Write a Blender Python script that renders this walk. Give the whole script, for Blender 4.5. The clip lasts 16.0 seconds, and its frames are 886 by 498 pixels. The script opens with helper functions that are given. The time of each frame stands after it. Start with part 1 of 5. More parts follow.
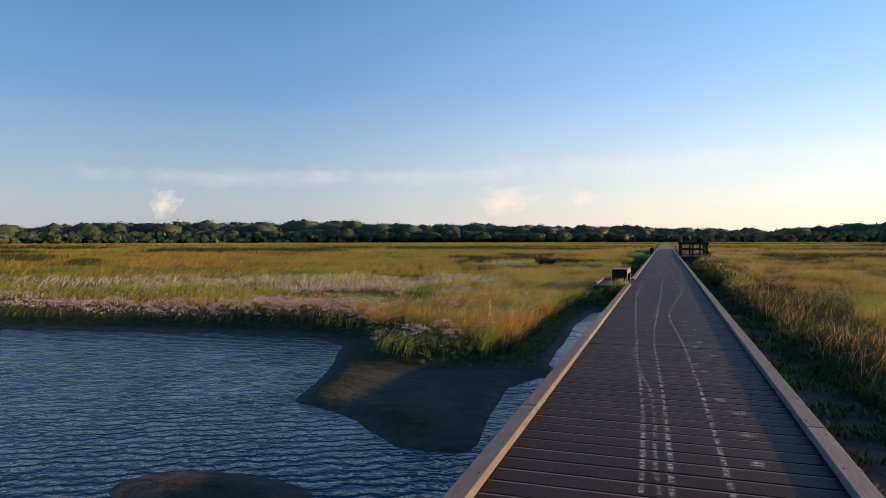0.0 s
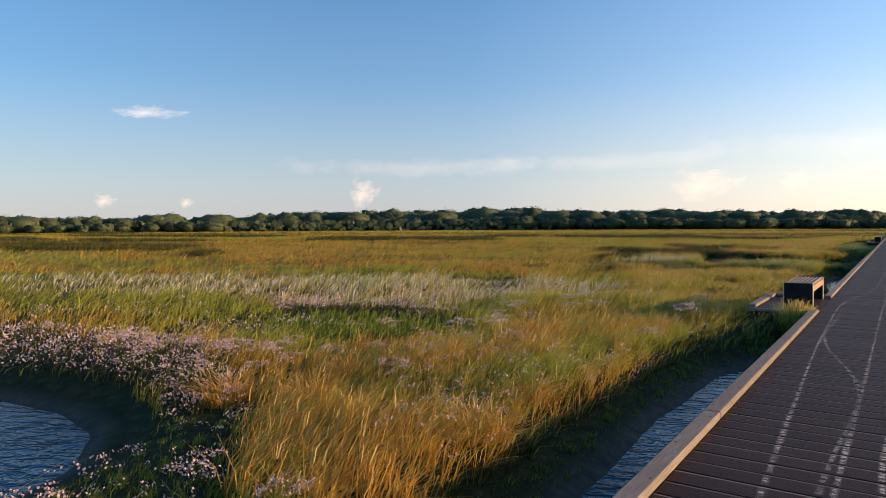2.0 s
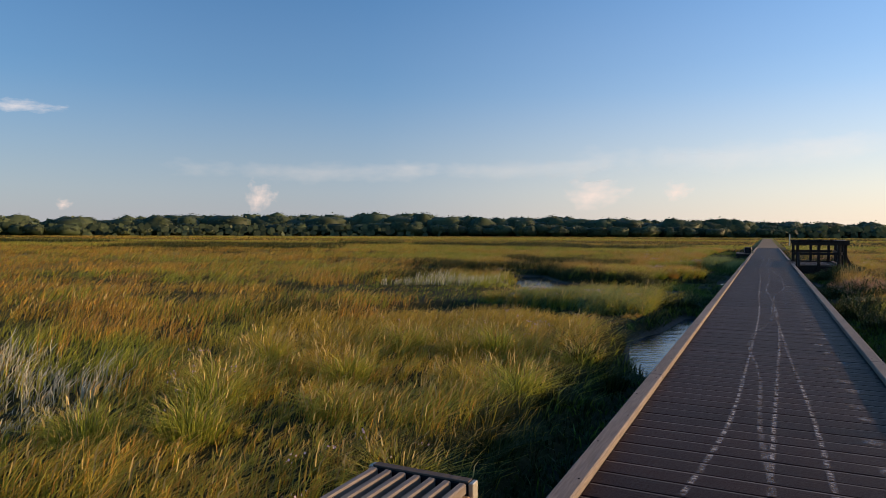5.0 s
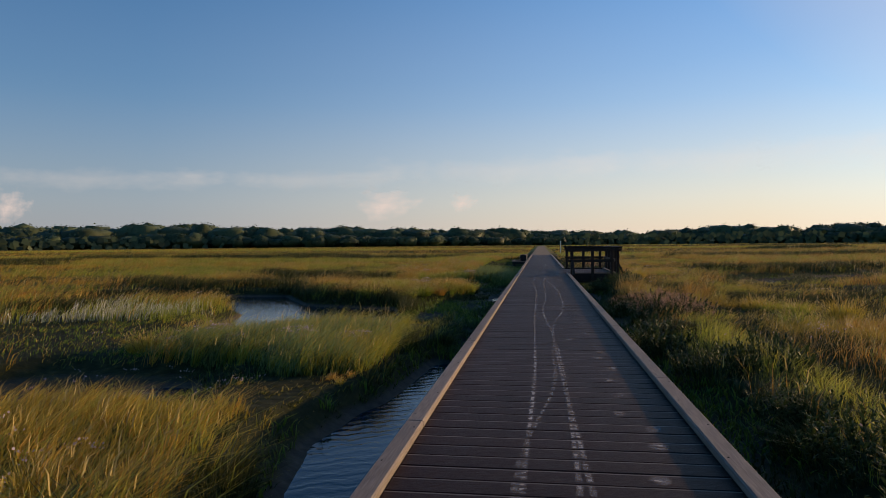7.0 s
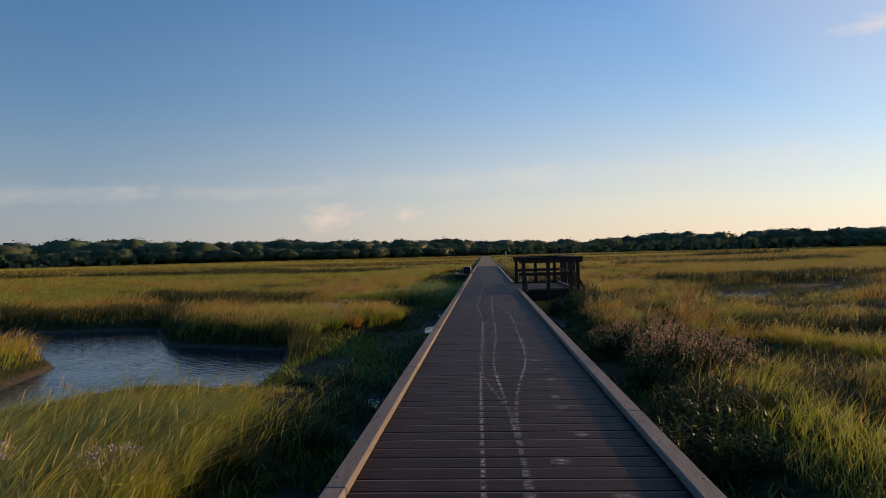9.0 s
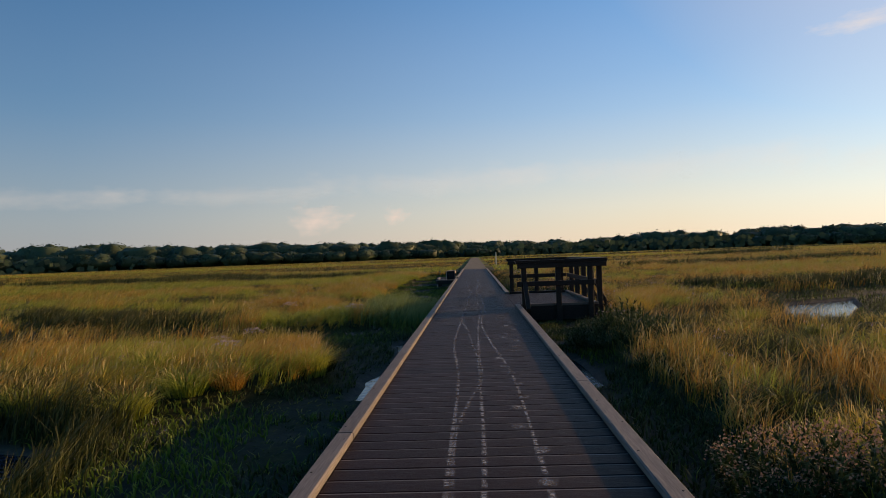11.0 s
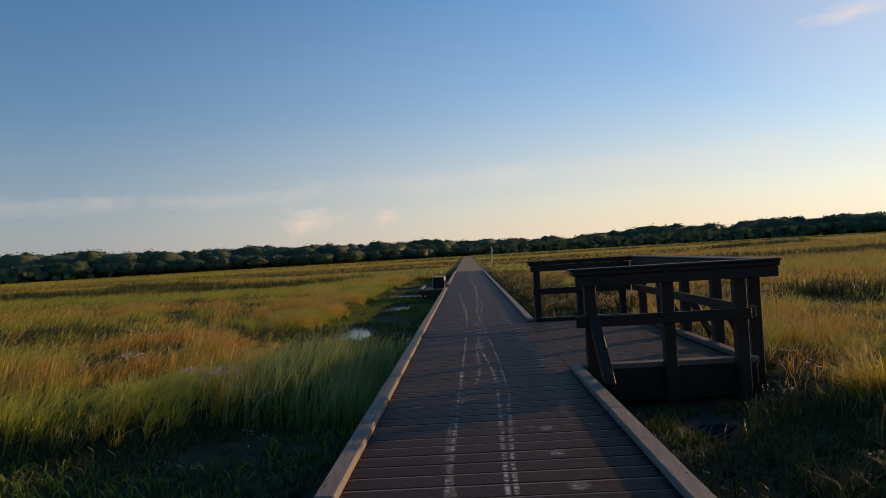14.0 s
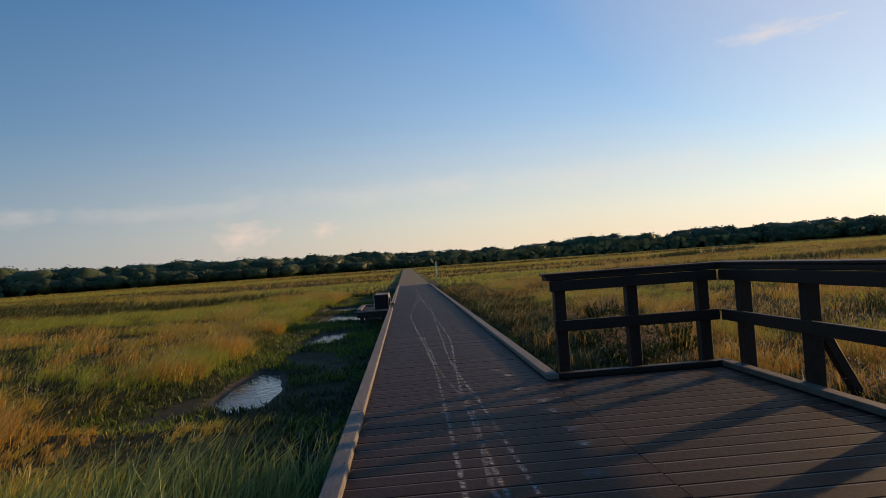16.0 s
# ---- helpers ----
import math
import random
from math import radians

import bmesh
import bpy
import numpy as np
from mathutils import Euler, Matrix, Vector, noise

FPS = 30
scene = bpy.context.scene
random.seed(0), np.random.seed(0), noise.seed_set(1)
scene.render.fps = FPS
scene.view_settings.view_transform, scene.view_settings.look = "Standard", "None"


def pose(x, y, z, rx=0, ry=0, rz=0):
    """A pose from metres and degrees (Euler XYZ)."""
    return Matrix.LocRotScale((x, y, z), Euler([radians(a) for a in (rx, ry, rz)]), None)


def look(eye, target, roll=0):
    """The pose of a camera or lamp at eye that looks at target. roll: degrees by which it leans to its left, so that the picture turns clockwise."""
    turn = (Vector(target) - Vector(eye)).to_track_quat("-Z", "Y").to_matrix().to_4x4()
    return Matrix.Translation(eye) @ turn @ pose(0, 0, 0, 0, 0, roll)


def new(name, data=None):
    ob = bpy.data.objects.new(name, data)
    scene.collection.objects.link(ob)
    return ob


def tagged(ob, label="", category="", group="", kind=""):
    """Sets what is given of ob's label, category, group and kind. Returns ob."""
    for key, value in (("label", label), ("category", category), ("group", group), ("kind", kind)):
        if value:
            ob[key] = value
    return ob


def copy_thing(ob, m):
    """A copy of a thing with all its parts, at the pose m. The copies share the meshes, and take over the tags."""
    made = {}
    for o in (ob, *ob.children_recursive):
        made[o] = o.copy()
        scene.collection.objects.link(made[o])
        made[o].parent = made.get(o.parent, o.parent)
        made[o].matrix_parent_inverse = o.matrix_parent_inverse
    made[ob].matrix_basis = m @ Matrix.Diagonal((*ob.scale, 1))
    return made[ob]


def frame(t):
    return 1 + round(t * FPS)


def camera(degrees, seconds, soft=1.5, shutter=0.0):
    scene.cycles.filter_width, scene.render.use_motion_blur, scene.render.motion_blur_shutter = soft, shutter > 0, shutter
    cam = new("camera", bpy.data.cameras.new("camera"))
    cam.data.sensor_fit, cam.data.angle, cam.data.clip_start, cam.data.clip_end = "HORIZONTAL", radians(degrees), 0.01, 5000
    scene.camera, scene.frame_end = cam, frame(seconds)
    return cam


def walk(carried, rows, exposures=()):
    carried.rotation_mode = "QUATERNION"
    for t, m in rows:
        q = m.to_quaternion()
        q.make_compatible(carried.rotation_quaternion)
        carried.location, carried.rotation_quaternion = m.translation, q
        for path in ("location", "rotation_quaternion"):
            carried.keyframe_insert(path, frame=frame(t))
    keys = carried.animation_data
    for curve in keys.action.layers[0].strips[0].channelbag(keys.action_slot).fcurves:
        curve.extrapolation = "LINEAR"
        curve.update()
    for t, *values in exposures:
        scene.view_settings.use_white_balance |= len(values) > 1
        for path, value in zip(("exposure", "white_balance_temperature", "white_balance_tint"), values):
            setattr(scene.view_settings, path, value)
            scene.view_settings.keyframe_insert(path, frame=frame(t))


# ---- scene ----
cam = camera(67.3, 16.0, soft=0.8)
PATH = [
    (0, (0.656, -3.474, 0.943), (0.023, -1.577, 0.914), -0.1),
    (0.5, (0.725, -2.312, 0.975), (-0.133, -0.506, 0.929), -0.2),
    (1, (0.747, -1.034, 0.999), (-0.206, 0.724, 0.946), 0.1),
    (1.5, (0.747, 0.418, 0.999), (-0.28, 2.132, 0.933), -0.2),
    (2, (0.748, 1.876, 1.005), (-0.382, 3.525, 0.939), -0.3),
    (2.5, (0.726, 3.335, 0.994), (-0.487, 4.923, 0.918), -0.2),
    (3, (0.687, 4.8, 0.99), (-0.574, 6.351, 0.918), -0.2),
    (3.5, (0.607, 6.275, 0.971), (-0.666, 7.816, 0.905), -0.1),
    (4, (0.581, 7.757, 0.962), (-0.662, 9.322, 0.896), 0.2),
    (4.5, (0.573, 9.222, 0.957), (-0.495, 10.912, 0.899), 0.3),
    (5, (0.606, 10.556, 0.97), (-0.269, 12.354, 0.922), 0.2),
    (5.2, (0.601, 11.028, 0.97), (-0.222, 12.85, 0.926), 0.3),
    (7.5, (0.564, 15.449, 0.908), (0.36, 17.439, 0.893), -0.6),
    (8, (0.537, 16.285, 0.907), (0.361, 18.278, 0.898), -0.6),
    (8.5, (0.536, 17.105, 0.921), (0.385, 19.099, 0.926), -1.4),
    (9, (0.554, 17.996, 0.927), (0.429, 19.992, 0.94), -1.5),
    (11.5, (0.66, 23.616, 0.922), (0.573, 25.614, 0.939), -2.3),
    (12, (0.668, 24.549, 0.935), (0.587, 26.547, 0.952), -2.5),
    (12.5, (0.668, 25.631, 0.917), (0.594, 27.629, 0.934), -2.5),
    (13, (0.639, 26.791, 0.911), (0.57, 28.79, 0.926), -2.5),
    (13.5, (0.607, 27.79, 0.942), (0.538, 29.788, 0.954), -3.2),
    (14, (0.561, 28.775, 0.947), (0.492, 30.774, 0.961), -3.4),
    (14.5, (0.467, 29.723, 0.925), (0.409, 31.722, 0.949), -3.2),
    (15, (0.384, 30.698, 0.936), (0.336, 32.697, 0.968), -3.0),
    (15.5, (0.325, 31.67, 0.941), (0.314, 33.67, 0.971), -3.4),
    (16, (0.317, 32.543, 0.921), (0.434, 34.539, 0.96), -4.1),
]
walk(cam, [(t, look(eye, target, roll)) for t, eye, target, roll in PATH],
     exposures=[(0, 0.42, 7450, 19), (1.5, 0.56, 7700, 19), (2.5, 0.70, 8000, 18), (4, 0.72, 7900, 18), (4.5, 0.42, 7600, 19), (5.2, 0.20, 7450, 19), (7.5, -0.08, 7550, 19), (12, -0.06, 7900, 18), (16, -0.06, 7900, 18)])

# ---- light ----
SUN_EL, SUN_AZ = radians(10.5), radians(58.0)      # azimuth from +y towards +x
world = bpy.data.worlds.new("sky")
scene.world = world
world.use_nodes = True
wn = world.node_tree
sky = wn.nodes.new("ShaderNodeTexSky")
sky.sky_type, sky.sun_disc = "NISHITA", False
sky.sun_elevation, sky.sun_rotation = SUN_EL, SUN_AZ
sky.air_density, sky.dust_density, sky.ozone_density = 1.0, 0.1, 4.0
# thin pale haze low over the horizon
ray = wn.nodes.new("ShaderNodeTexCoord")
up_z = wn.nodes.new("ShaderNodeSeparateXYZ")
wn.links.new(ray.outputs["Generated"], up_z.inputs[0])
veil = wn.nodes.new("ShaderNodeValToRGB")
veil.color_ramp.elements[0].position, veil.color_ramp.elements[0].color = 0.0, (0.88, 0.88, 0.88, 1)
veil.color_ramp.elements[1].position, veil.color_ramp.elements[1].color = 0.5, (0, 0, 0, 1)
thin = veil.color_ramp.elements.new(0.2)
thin.color = (0.38, 0.38, 0.38, 1)
wn.links.new(up_z.outputs[2], veil.inputs[0])
# the haze is warm and bright towards the sun
glow = wn.nodes.new("ShaderNodeVectorMath")
glow.operation = "DOT_PRODUCT"
wn.links.new(ray.outputs["Generated"], glow.inputs[0])
glow.inputs[1].default_value = (math.sin(SUN_AZ), math.cos(SUN_AZ), 0.0)
tone = wn.nodes.new("ShaderNodeValToRGB")
for e, (p, c) in zip((tone.color_ramp.elements[0], tone.color_ramp.elements[1], tone.color_ramp.elements.new(0.75)),
                     ((0.0, (0.46, 0.54, 0.71, 1)), (1.0, (1.0, 0.86, 0.63, 1)), (0.75, (0.88, 0.79, 0.71, 1)))):
    e.position, e.color = p, c
wn.links.new(glow.outputs["Value"], tone.inputs[0])
bright = wn.nodes.new("ShaderNodeVectorMath")
bright.operation = "SCALE"
bright.inputs["Scale"].default_value = 3.9
wn.links.new(tone.outputs[0], bright.inputs[0])
hazy = wn.nodes.new("ShaderNodeMix")
hazy.data_type = "RGBA"
wn.links.new(bright.outputs[0], hazy.inputs[7])
lit = wn.nodes.new("ShaderNodeVectorMath")
lit.operation = "DOT_PRODUCT"
wn.links.new(ray.outputs["Generated"], lit.inputs[0])
lit.inputs[1].default_value = (math.sin(SUN_AZ) * math.cos(SUN_EL), math.cos(SUN_AZ) * math.cos(SUN_EL), math.sin(SUN_EL))
halo = wn.nodes.new("ShaderNodeMapRange")
halo.interpolation_type = "SMOOTHSTEP"
for k, v in (("From Min", 0.50), ("From Max", 1.02), ("To Min", 0.0), ("To Max", 0.58)):
    halo.inputs[k].default_value = v
wn.links.new(lit.outputs["Value"], halo.inputs[0])
most = wn.nodes.new("ShaderNodeMath")
most.operation = "MAXIMUM"
wn.links.new(veil.outputs[0], most.inputs[0])
wn.links.new(halo.outputs[0], most.inputs[1])
wn.links.new(most.outputs[0], hazy.inputs[0])
deep = wn.nodes.new("ShaderNodeHueSaturation")
deep.inputs["Saturation"].default_value = 1.36
wn.links.new(sky.outputs[0], deep.inputs["Color"])
wn.links.new(deep.outputs[0], hazy.inputs[6])
# thin high cloud scatters more light on the sunward side
ward = wn.nodes.new("ShaderNodeMapRange")
ward.interpolation_type = "SMOOTHSTEP"
for k, v in (("From Min", -0.2), ("From Max", 0.75), ("To Min", 1.50), ("To Max", 2.05)):
    ward.inputs[k].default_value = v
wn.links.new(lit.outputs["Value"], ward.inputs[0])
gain = wn.nodes.new("ShaderNodeVectorMath")
gain.operation = "SCALE"
wn.links.new(hazy.outputs[2], gain.inputs[0])
wn.links.new(ward.outputs[0], gain.inputs["Scale"])
wn.links.new(gain.outputs[0], wn.nodes["Background"].inputs[0])
wn.nodes["Background"].inputs[1].default_value = 0.110
sun_data = bpy.data.lights.new("sun", "SUN")
sun_data.energy, sun_data.angle, sun_data.color = 5.0, radians(1.2), (1.0, 0.72, 0.40)
sun = new("sun", sun_data)
sun_way = Vector((math.sin(SUN_AZ) * math.cos(SUN_EL), math.cos(SUN_AZ) * math.cos(SUN_EL), math.sin(SUN_EL)))
sun.matrix_world = look(sun_way * 50, (0, 0, 0))


# ---- materials ----
def shader(name):
    m = bpy.data.materials.new(name)
    m.use_nodes = True
    nt = m.node_tree
    return m, nt, nt.nodes["Principled BSDF"]


def ramp(nt, fac, stops):
    n = nt.nodes.new("ShaderNodeValToRGB")
    el = n.color_ramp.elements
    while len(el) < len(stops):
        el.new(0.5)
    for e, (p, c) in zip(el, stops):
        e.position, e.color = p, (*c, 1)
    nt.links.new(fac, n.inputs[0])
    return n.outputs[0]


def noise_tex(nt, scale, detail=4.0, stretch=(1, 1, 1), coord="Position", rough=0.55):
    if coord == "Position":
        src = nt.nodes.new("ShaderNodeNewGeometry").outputs["Position"]
    else:
        src = nt.nodes.new("ShaderNodeTexCoord").outputs["Object"]
    mp = nt.nodes.new("ShaderNodeMapping")
    mp.inputs["Scale"].default_value = stretch
    nt.links.new(src, mp.inputs[0])
    n = nt.nodes.new("ShaderNodeTexNoise")
    n.inputs["Scale"].default_value, n.inputs["Detail"].default_value, n.inputs["Roughness"].default_value = scale, detail, rough
    nt.links.new(mp.outputs[0], n.inputs["Vector"])
    return n.outputs[0]


def mix(nt, fac, a, b, mode="MIX"):
    n = nt.nodes.new("ShaderNodeMix")
    n.data_type, n.blend_type = "RGBA", mode
    for sock, v in ((n.inputs[0], fac), (n.inputs[6], a), (n.inputs[7], b)):
        if isinstance(v, (int, float)):
            sock.default_value = v
        elif isinstance(v, tuple):
            sock.default_value = (*v, 1)
        else:
            nt.links.new(v, sock)
    return n.outputs[2]


def math_node(nt, op, a, b=0.0):
    n = nt.nodes.new("ShaderNodeMath")
    n.operation = op
    for sock, v in ((n.inputs[0], a), (n.inputs[1], b)):
        if isinstance(v, (int, float)):
            sock.default_value = v
        else:
            nt.links.new(v, sock)
    return n.outputs[0]


def bump(nt, bsdf, height, strength=0.4, dist=0.01):
    n = nt.nodes.new("ShaderNodeBump")
    n.inputs["Strength"].default_value, n.inputs["Distance"].default_value = strength, dist
    nt.links.new(height, n.inputs["Height"])
    nt.links.new(n.outputs[0], bsdf.inputs["Normal"])


def wood(name, dark, light, along=(20, 1.5, 20), rough=0.7, grain=0.5, vary=0.5, sheen=0.2, pale_edge_at=0.0):
    """Timber: long grain along the mesh's y, stains at a larger scale, each piece a little different."""
    m, nt, b = shader(name)
    g = noise_tex(nt, 6, 6, along, "Object")
    st = noise_tex(nt, 3.5, 3)
    col = ramp(nt, g, [(0.3, dark), (0.7, light)])
    col = mix(nt, math_node(nt, "MULTIPLY", st, 0.6), col, tuple(c * 0.55 for c in dark))
    if pale_edge_at:                      # edges across the grain made paler
        oy = nt.nodes.new("ShaderNodeSeparateXYZ")
        nt.links.new(nt.nodes.new("ShaderNodeTexCoord").outputs["Object"], oy.inputs[0])
        edge_band = nt.nodes.new("ShaderNodeMapRange")
        for k, v in (("From Min", pale_edge_at - 0.016), ("From Max", pale_edge_at - 0.010), ("To Min", 0.0), ("To Max", 0.9)):
            edge_band.inputs[k].default_value = v
        nt.links.new(oy.outputs[1], edge_band.inputs[0])
        patchy = ramp(nt, noise_tex(nt, 5, 4), [(0.3, (0.3, 0.3, 0.3)), (0.6, (1, 1, 1))])
        col = mix(nt, math_node(nt, "MULTIPLY", edge_band.outputs[0], patchy), col, (0.21, 0.175, 0.16))
    rnd = nt.nodes.new("ShaderNodeObjectInfo").outputs["Random"]
    val = nt.nodes.new("ShaderNodeHueSaturation")
    nt.links.new(math_node(nt, "ADD", math_node(nt, "MULTIPLY", rnd, vary), 1 - vary / 2), val.inputs["Value"])
    nt.links.new(col, val.inputs["Color"])
    nt.links.new(val.outputs[0], b.inputs["Base Color"])
    nt.links.new(ramp(nt, g, [(0.2, (rough - 0.12,) * 3), (0.8, (rough + 0.12,) * 3)]), b.inputs["Roughness"])
    b.inputs["Specular IOR Level"].default_value = sheen
    bump(nt, b, g, grain, 0.004)
    return m


def plant(name, low, high, tip, clear=0.45, patch=None, spread=0.5):
    """Leaves and stalks: colour from base to tip (attribute 'up'), each blade a little different, light passes through."""
    m, nt, b = shader(name)
    up = nt.nodes.new("ShaderNodeAttribute")
    up.attribute_name = "up"
    rnd = nt.nodes.new("ShaderNodeNewGeometry").outputs["Random Per Island"]
    mid = mix(nt, rnd, low, high)
    if patch:
        big = noise_tex(nt, 0.55, 4)
        mid = mix(nt, ramp(nt, big, [(0.42, (0, 0, 0)), (0.6, (1, 1, 1))]), mid, patch)
    col = mix(nt, ramp(nt, up.outputs["Fac"], [(0.35, (0, 0, 0)), (1.0, (1, 1, 1))]), mid, tip)
    hsv = nt.nodes.new("ShaderNodeHueSaturation")
    nt.links.new(math_node(nt, "ADD", math_node(nt, "MULTIPLY", rnd, spread), 1 - spread / 2), hsv.inputs["Value"])
    nt.links.new(col, hsv.inputs["Color"])
    nt.links.new(hsv.outputs[0], b.inputs["Base Color"])
    b.inputs["Roughness"].default_value = 0.6
    b.inputs["Specular IOR Level"].default_value = 0.25
    tr = nt.nodes.new("ShaderNodeBsdfTranslucent")
    nt.links.new(hsv.outputs[0], tr.inputs[0])
    ms = nt.nodes.new("ShaderNodeMixShader")
    ms.inputs[0].default_value = clear
    nt.links.new(b.outputs[0], ms.inputs[1])
    nt.links.new(tr.outputs[0], ms.inputs[2])
    nt.links.new(ms.outputs[0], nt.nodes["Material Output"].inputs[0])
    return m


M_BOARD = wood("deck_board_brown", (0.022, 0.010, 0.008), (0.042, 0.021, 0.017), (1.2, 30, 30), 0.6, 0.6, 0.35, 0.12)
M_PLANK = wood("worn_deck_board", (0.024, 0.0098, 0.0068), (0.046, 0.0205, 0.0145), (1.2, 30, 30), 0.6, 0.6, 0.3, 0.12)
M_PALE_EDGE = wood("pale_board_edge", (0.13, 0.108, 0.098), (0.24, 0.20, 0.185), (1.2, 30, 30), 0.7, 0.4, 0.5, 0.12)
M_KERB = wood("weathered_kerb_timber", (0.16, 0.13, 0.11), (0.29, 0.245, 0.21), (20, 1.5, 20), 0.75, 0.5, 0.3)
M_RAIL = wood("dark_stained_timber", (0.02, 0.013, 0.01), (0.05, 0.031, 0.024), (8, 8, 8), 0.6, 0.4, 0.3)
M_BEAM = wood("wet_dark_timber", (0.03, 0.022, 0.016), (0.07, 0.05, 0.038), (6, 6, 6), 0.7, 0.5, 0.3)
# darker copy of the kerb timber, with the platform's shade in its colour
M_EDGE = wood("kerb_timber_shade_toned", (0.10, 0.075, 0.06), (0.19, 0.145, 0.115), (20, 1.5, 20), 0.75, 0.5, 0.3)
M_SLAT = wood("grey_bench_slat", (0.15, 0.125, 0.105), (0.29, 0.245, 0.21), (25, 1.5, 25), 0.55, 0.4, 0.25)
M_FRONT = wood("warm_bench_timber", (0.34, 0.21, 0.12), (0.52, 0.35, 0.21), (25, 1.5, 25), 0.6, 0.4, 0.2)
M_PANEL, nt_, b_ = shader("black_bench_panel")
nt_.links.new(ramp(nt_, noise_tex(nt_, 12, 5), [(0.3, (0.006, 0.0065, 0.008)), (0.75, (0.016, 0.016, 0.018))]), b_.inputs["Base Color"])
b_.inputs["Roughness"].default_value, b_.inputs["Specular IOR Level"].default_value = 0.7, 0.2
M_STEEL, nt_, b_ = shader("dull_galvanised_steel")
nt_.links.new(ramp(nt_, noise_tex(nt_, 40, 4), [(0.3, (0.30, 0.29, 0.26)), (0.7, (0.5, 0.48, 0.42))]), b_.inputs["Base Color"])
b_.inputs["Metallic"].default_value, b_.inputs["Roughness"].default_value = 0.8, 0.5

# ground: dark wet mud low down by the water, litter darkened to hold the shade under the grass, the closed canopy of
# the grass far off
M_GROUND, nt_, b_ = shader("marsh_ground")
fine = noise_tex(nt_, 9, 8)
wide = noise_tex(nt_, 0.30, 5, (0.6, 1, 1))
far_n = noise_tex(nt_, 0.05, 6, (0.25, 1, 1))
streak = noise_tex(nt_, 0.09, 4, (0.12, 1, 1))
sep = nt_.nodes.new("ShaderNodeSeparateXYZ")
nt_.links.new(nt_.nodes.new("ShaderNodeNewGeometry").outputs["Position"], sep.inputs[0])
mud = ramp(nt_, fine, [(0.25, (0.03, 0.025, 0.019)), (0.55, (0.068, 0.054, 0.039)), (0.8, (0.115, 0.092, 0.066))])
litter_and_shade = ramp(nt_, fine, [(0.25, (0.010, 0.013, 0.004)), (0.55, (0.028, 0.03, 0.009)), (0.8, (0.075, 0.06, 0.02))])
thatch = ramp(nt_, fine, [(0.25, (0.10, 0.10, 0.02)), (0.5, (0.2, 0.17, 0.035)), (0.8, (0.32, 0.25, 0.065))])
rust = ramp(nt_, fine, [(0.25, (0.12, 0.08, 0.018)), (0.6, (0.27, 0.165, 0.035)), (0.85, (0.38, 0.25, 0.06))])
green = ramp(nt_, fine, [(0.25, (0.06, 0.085, 0.014)), (0.7, (0.18, 0.2, 0.036))])
creek_shade = ramp(nt_, fine, [(0.25, (0.02, 0.022, 0.008)), (0.7, (0.07, 0.06, 0.02))])
field = mix(nt_, ramp(nt_, wide, [(0.4, (0, 0, 0)), (0.62, (1, 1, 1))]), thatch, rust)
field = mix(nt_, ramp(nt_, far_n, [(0.45, (0, 0, 0)), (0.58, (1, 1, 1))]), field, green)
# dark streaks put the shade of far creek banks into the ground colour
field = mix(nt_, ramp(nt_, streak, [(0.54, (0, 0, 0)), (0.60, (1, 1, 1))]), field, creek_shade)
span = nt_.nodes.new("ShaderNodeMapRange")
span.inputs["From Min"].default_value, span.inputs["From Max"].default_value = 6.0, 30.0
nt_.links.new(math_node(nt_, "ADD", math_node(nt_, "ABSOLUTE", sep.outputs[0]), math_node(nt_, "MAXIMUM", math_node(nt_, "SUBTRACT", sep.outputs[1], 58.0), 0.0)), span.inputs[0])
# near the walk, soil tone and painted shade under dense blades together
field = mix(nt_, span.outputs[0], litter_and_shade, field)
lift = math_node(nt_, "ADD", sep.outputs[2], math_node(nt_, "MULTIPLY", fine, 0.05))
lvl = nt_.nodes.new("ShaderNodeMapRange")
lvl.inputs["From Min"].default_value, lvl.inputs["From Max"].default_value = -0.285, -0.245
nt_.links.new(lift, lvl.inputs[0])
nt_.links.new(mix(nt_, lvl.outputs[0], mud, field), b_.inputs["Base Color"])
nt_.links.new(ramp(nt_, lvl.outputs[0], [(0, (0.75,) * 3), (1, (0.9,) * 3)]), b_.inputs["Roughness"])
b_.inputs["Specular IOR Level"].default_value = 0.12
bump(nt_, b_, fine, 0.7, 0.03)

M_WATER, nt_, b_ = shader("rippled_water")
b_.inputs["Base Color"].default_value = (0.008, 0.018, 0.034, 1)
b_.inputs["Roughness"].default_value, b_.inputs["IOR"].default_value = 0.04, 1.33
warp = noise_tex(nt_, 1.3, 3)
at_ = nt_.nodes.new("ShaderNodeMapping")
at_.inputs["Rotation"].default_value = (0, 0, radians(64))
nt_.links.new(nt_.nodes.new("ShaderNodeNewGeometry").outputs["Position"], at_.inputs[0])
crest = nt_.nodes.new("ShaderNodeTexWave")
crest.wave_type, crest.bands_direction, crest.wave_profile = "BANDS", "X", "SIN"
for k_, v_ in (("Scale", 2.7), ("Distortion", 6.0), ("Detail", 3.0), ("Detail Scale", 2.2), ("Detail Roughness", 0.6)):
    crest.inputs[k_].default_value = v_
nt_.links.new(at_.outputs[0], crest.inputs["Vector"])
rip2 = noise_tex(nt_, 24, 3, (0.7, 1.3, 1))
calm = ramp(nt_, warp, [(0.3, (0.5,) * 3), (0.62, (1, 1, 1))])
sep = nt_.nodes.new("ShaderNodeSeparateXYZ")
nt_.links.new(at_.inputs[0].links[0].from_socket, sep.inputs[0])
still = nt_.nodes.new("ShaderNodeMapRange")          # sheltered pools and creeks lie stiller than the open pond
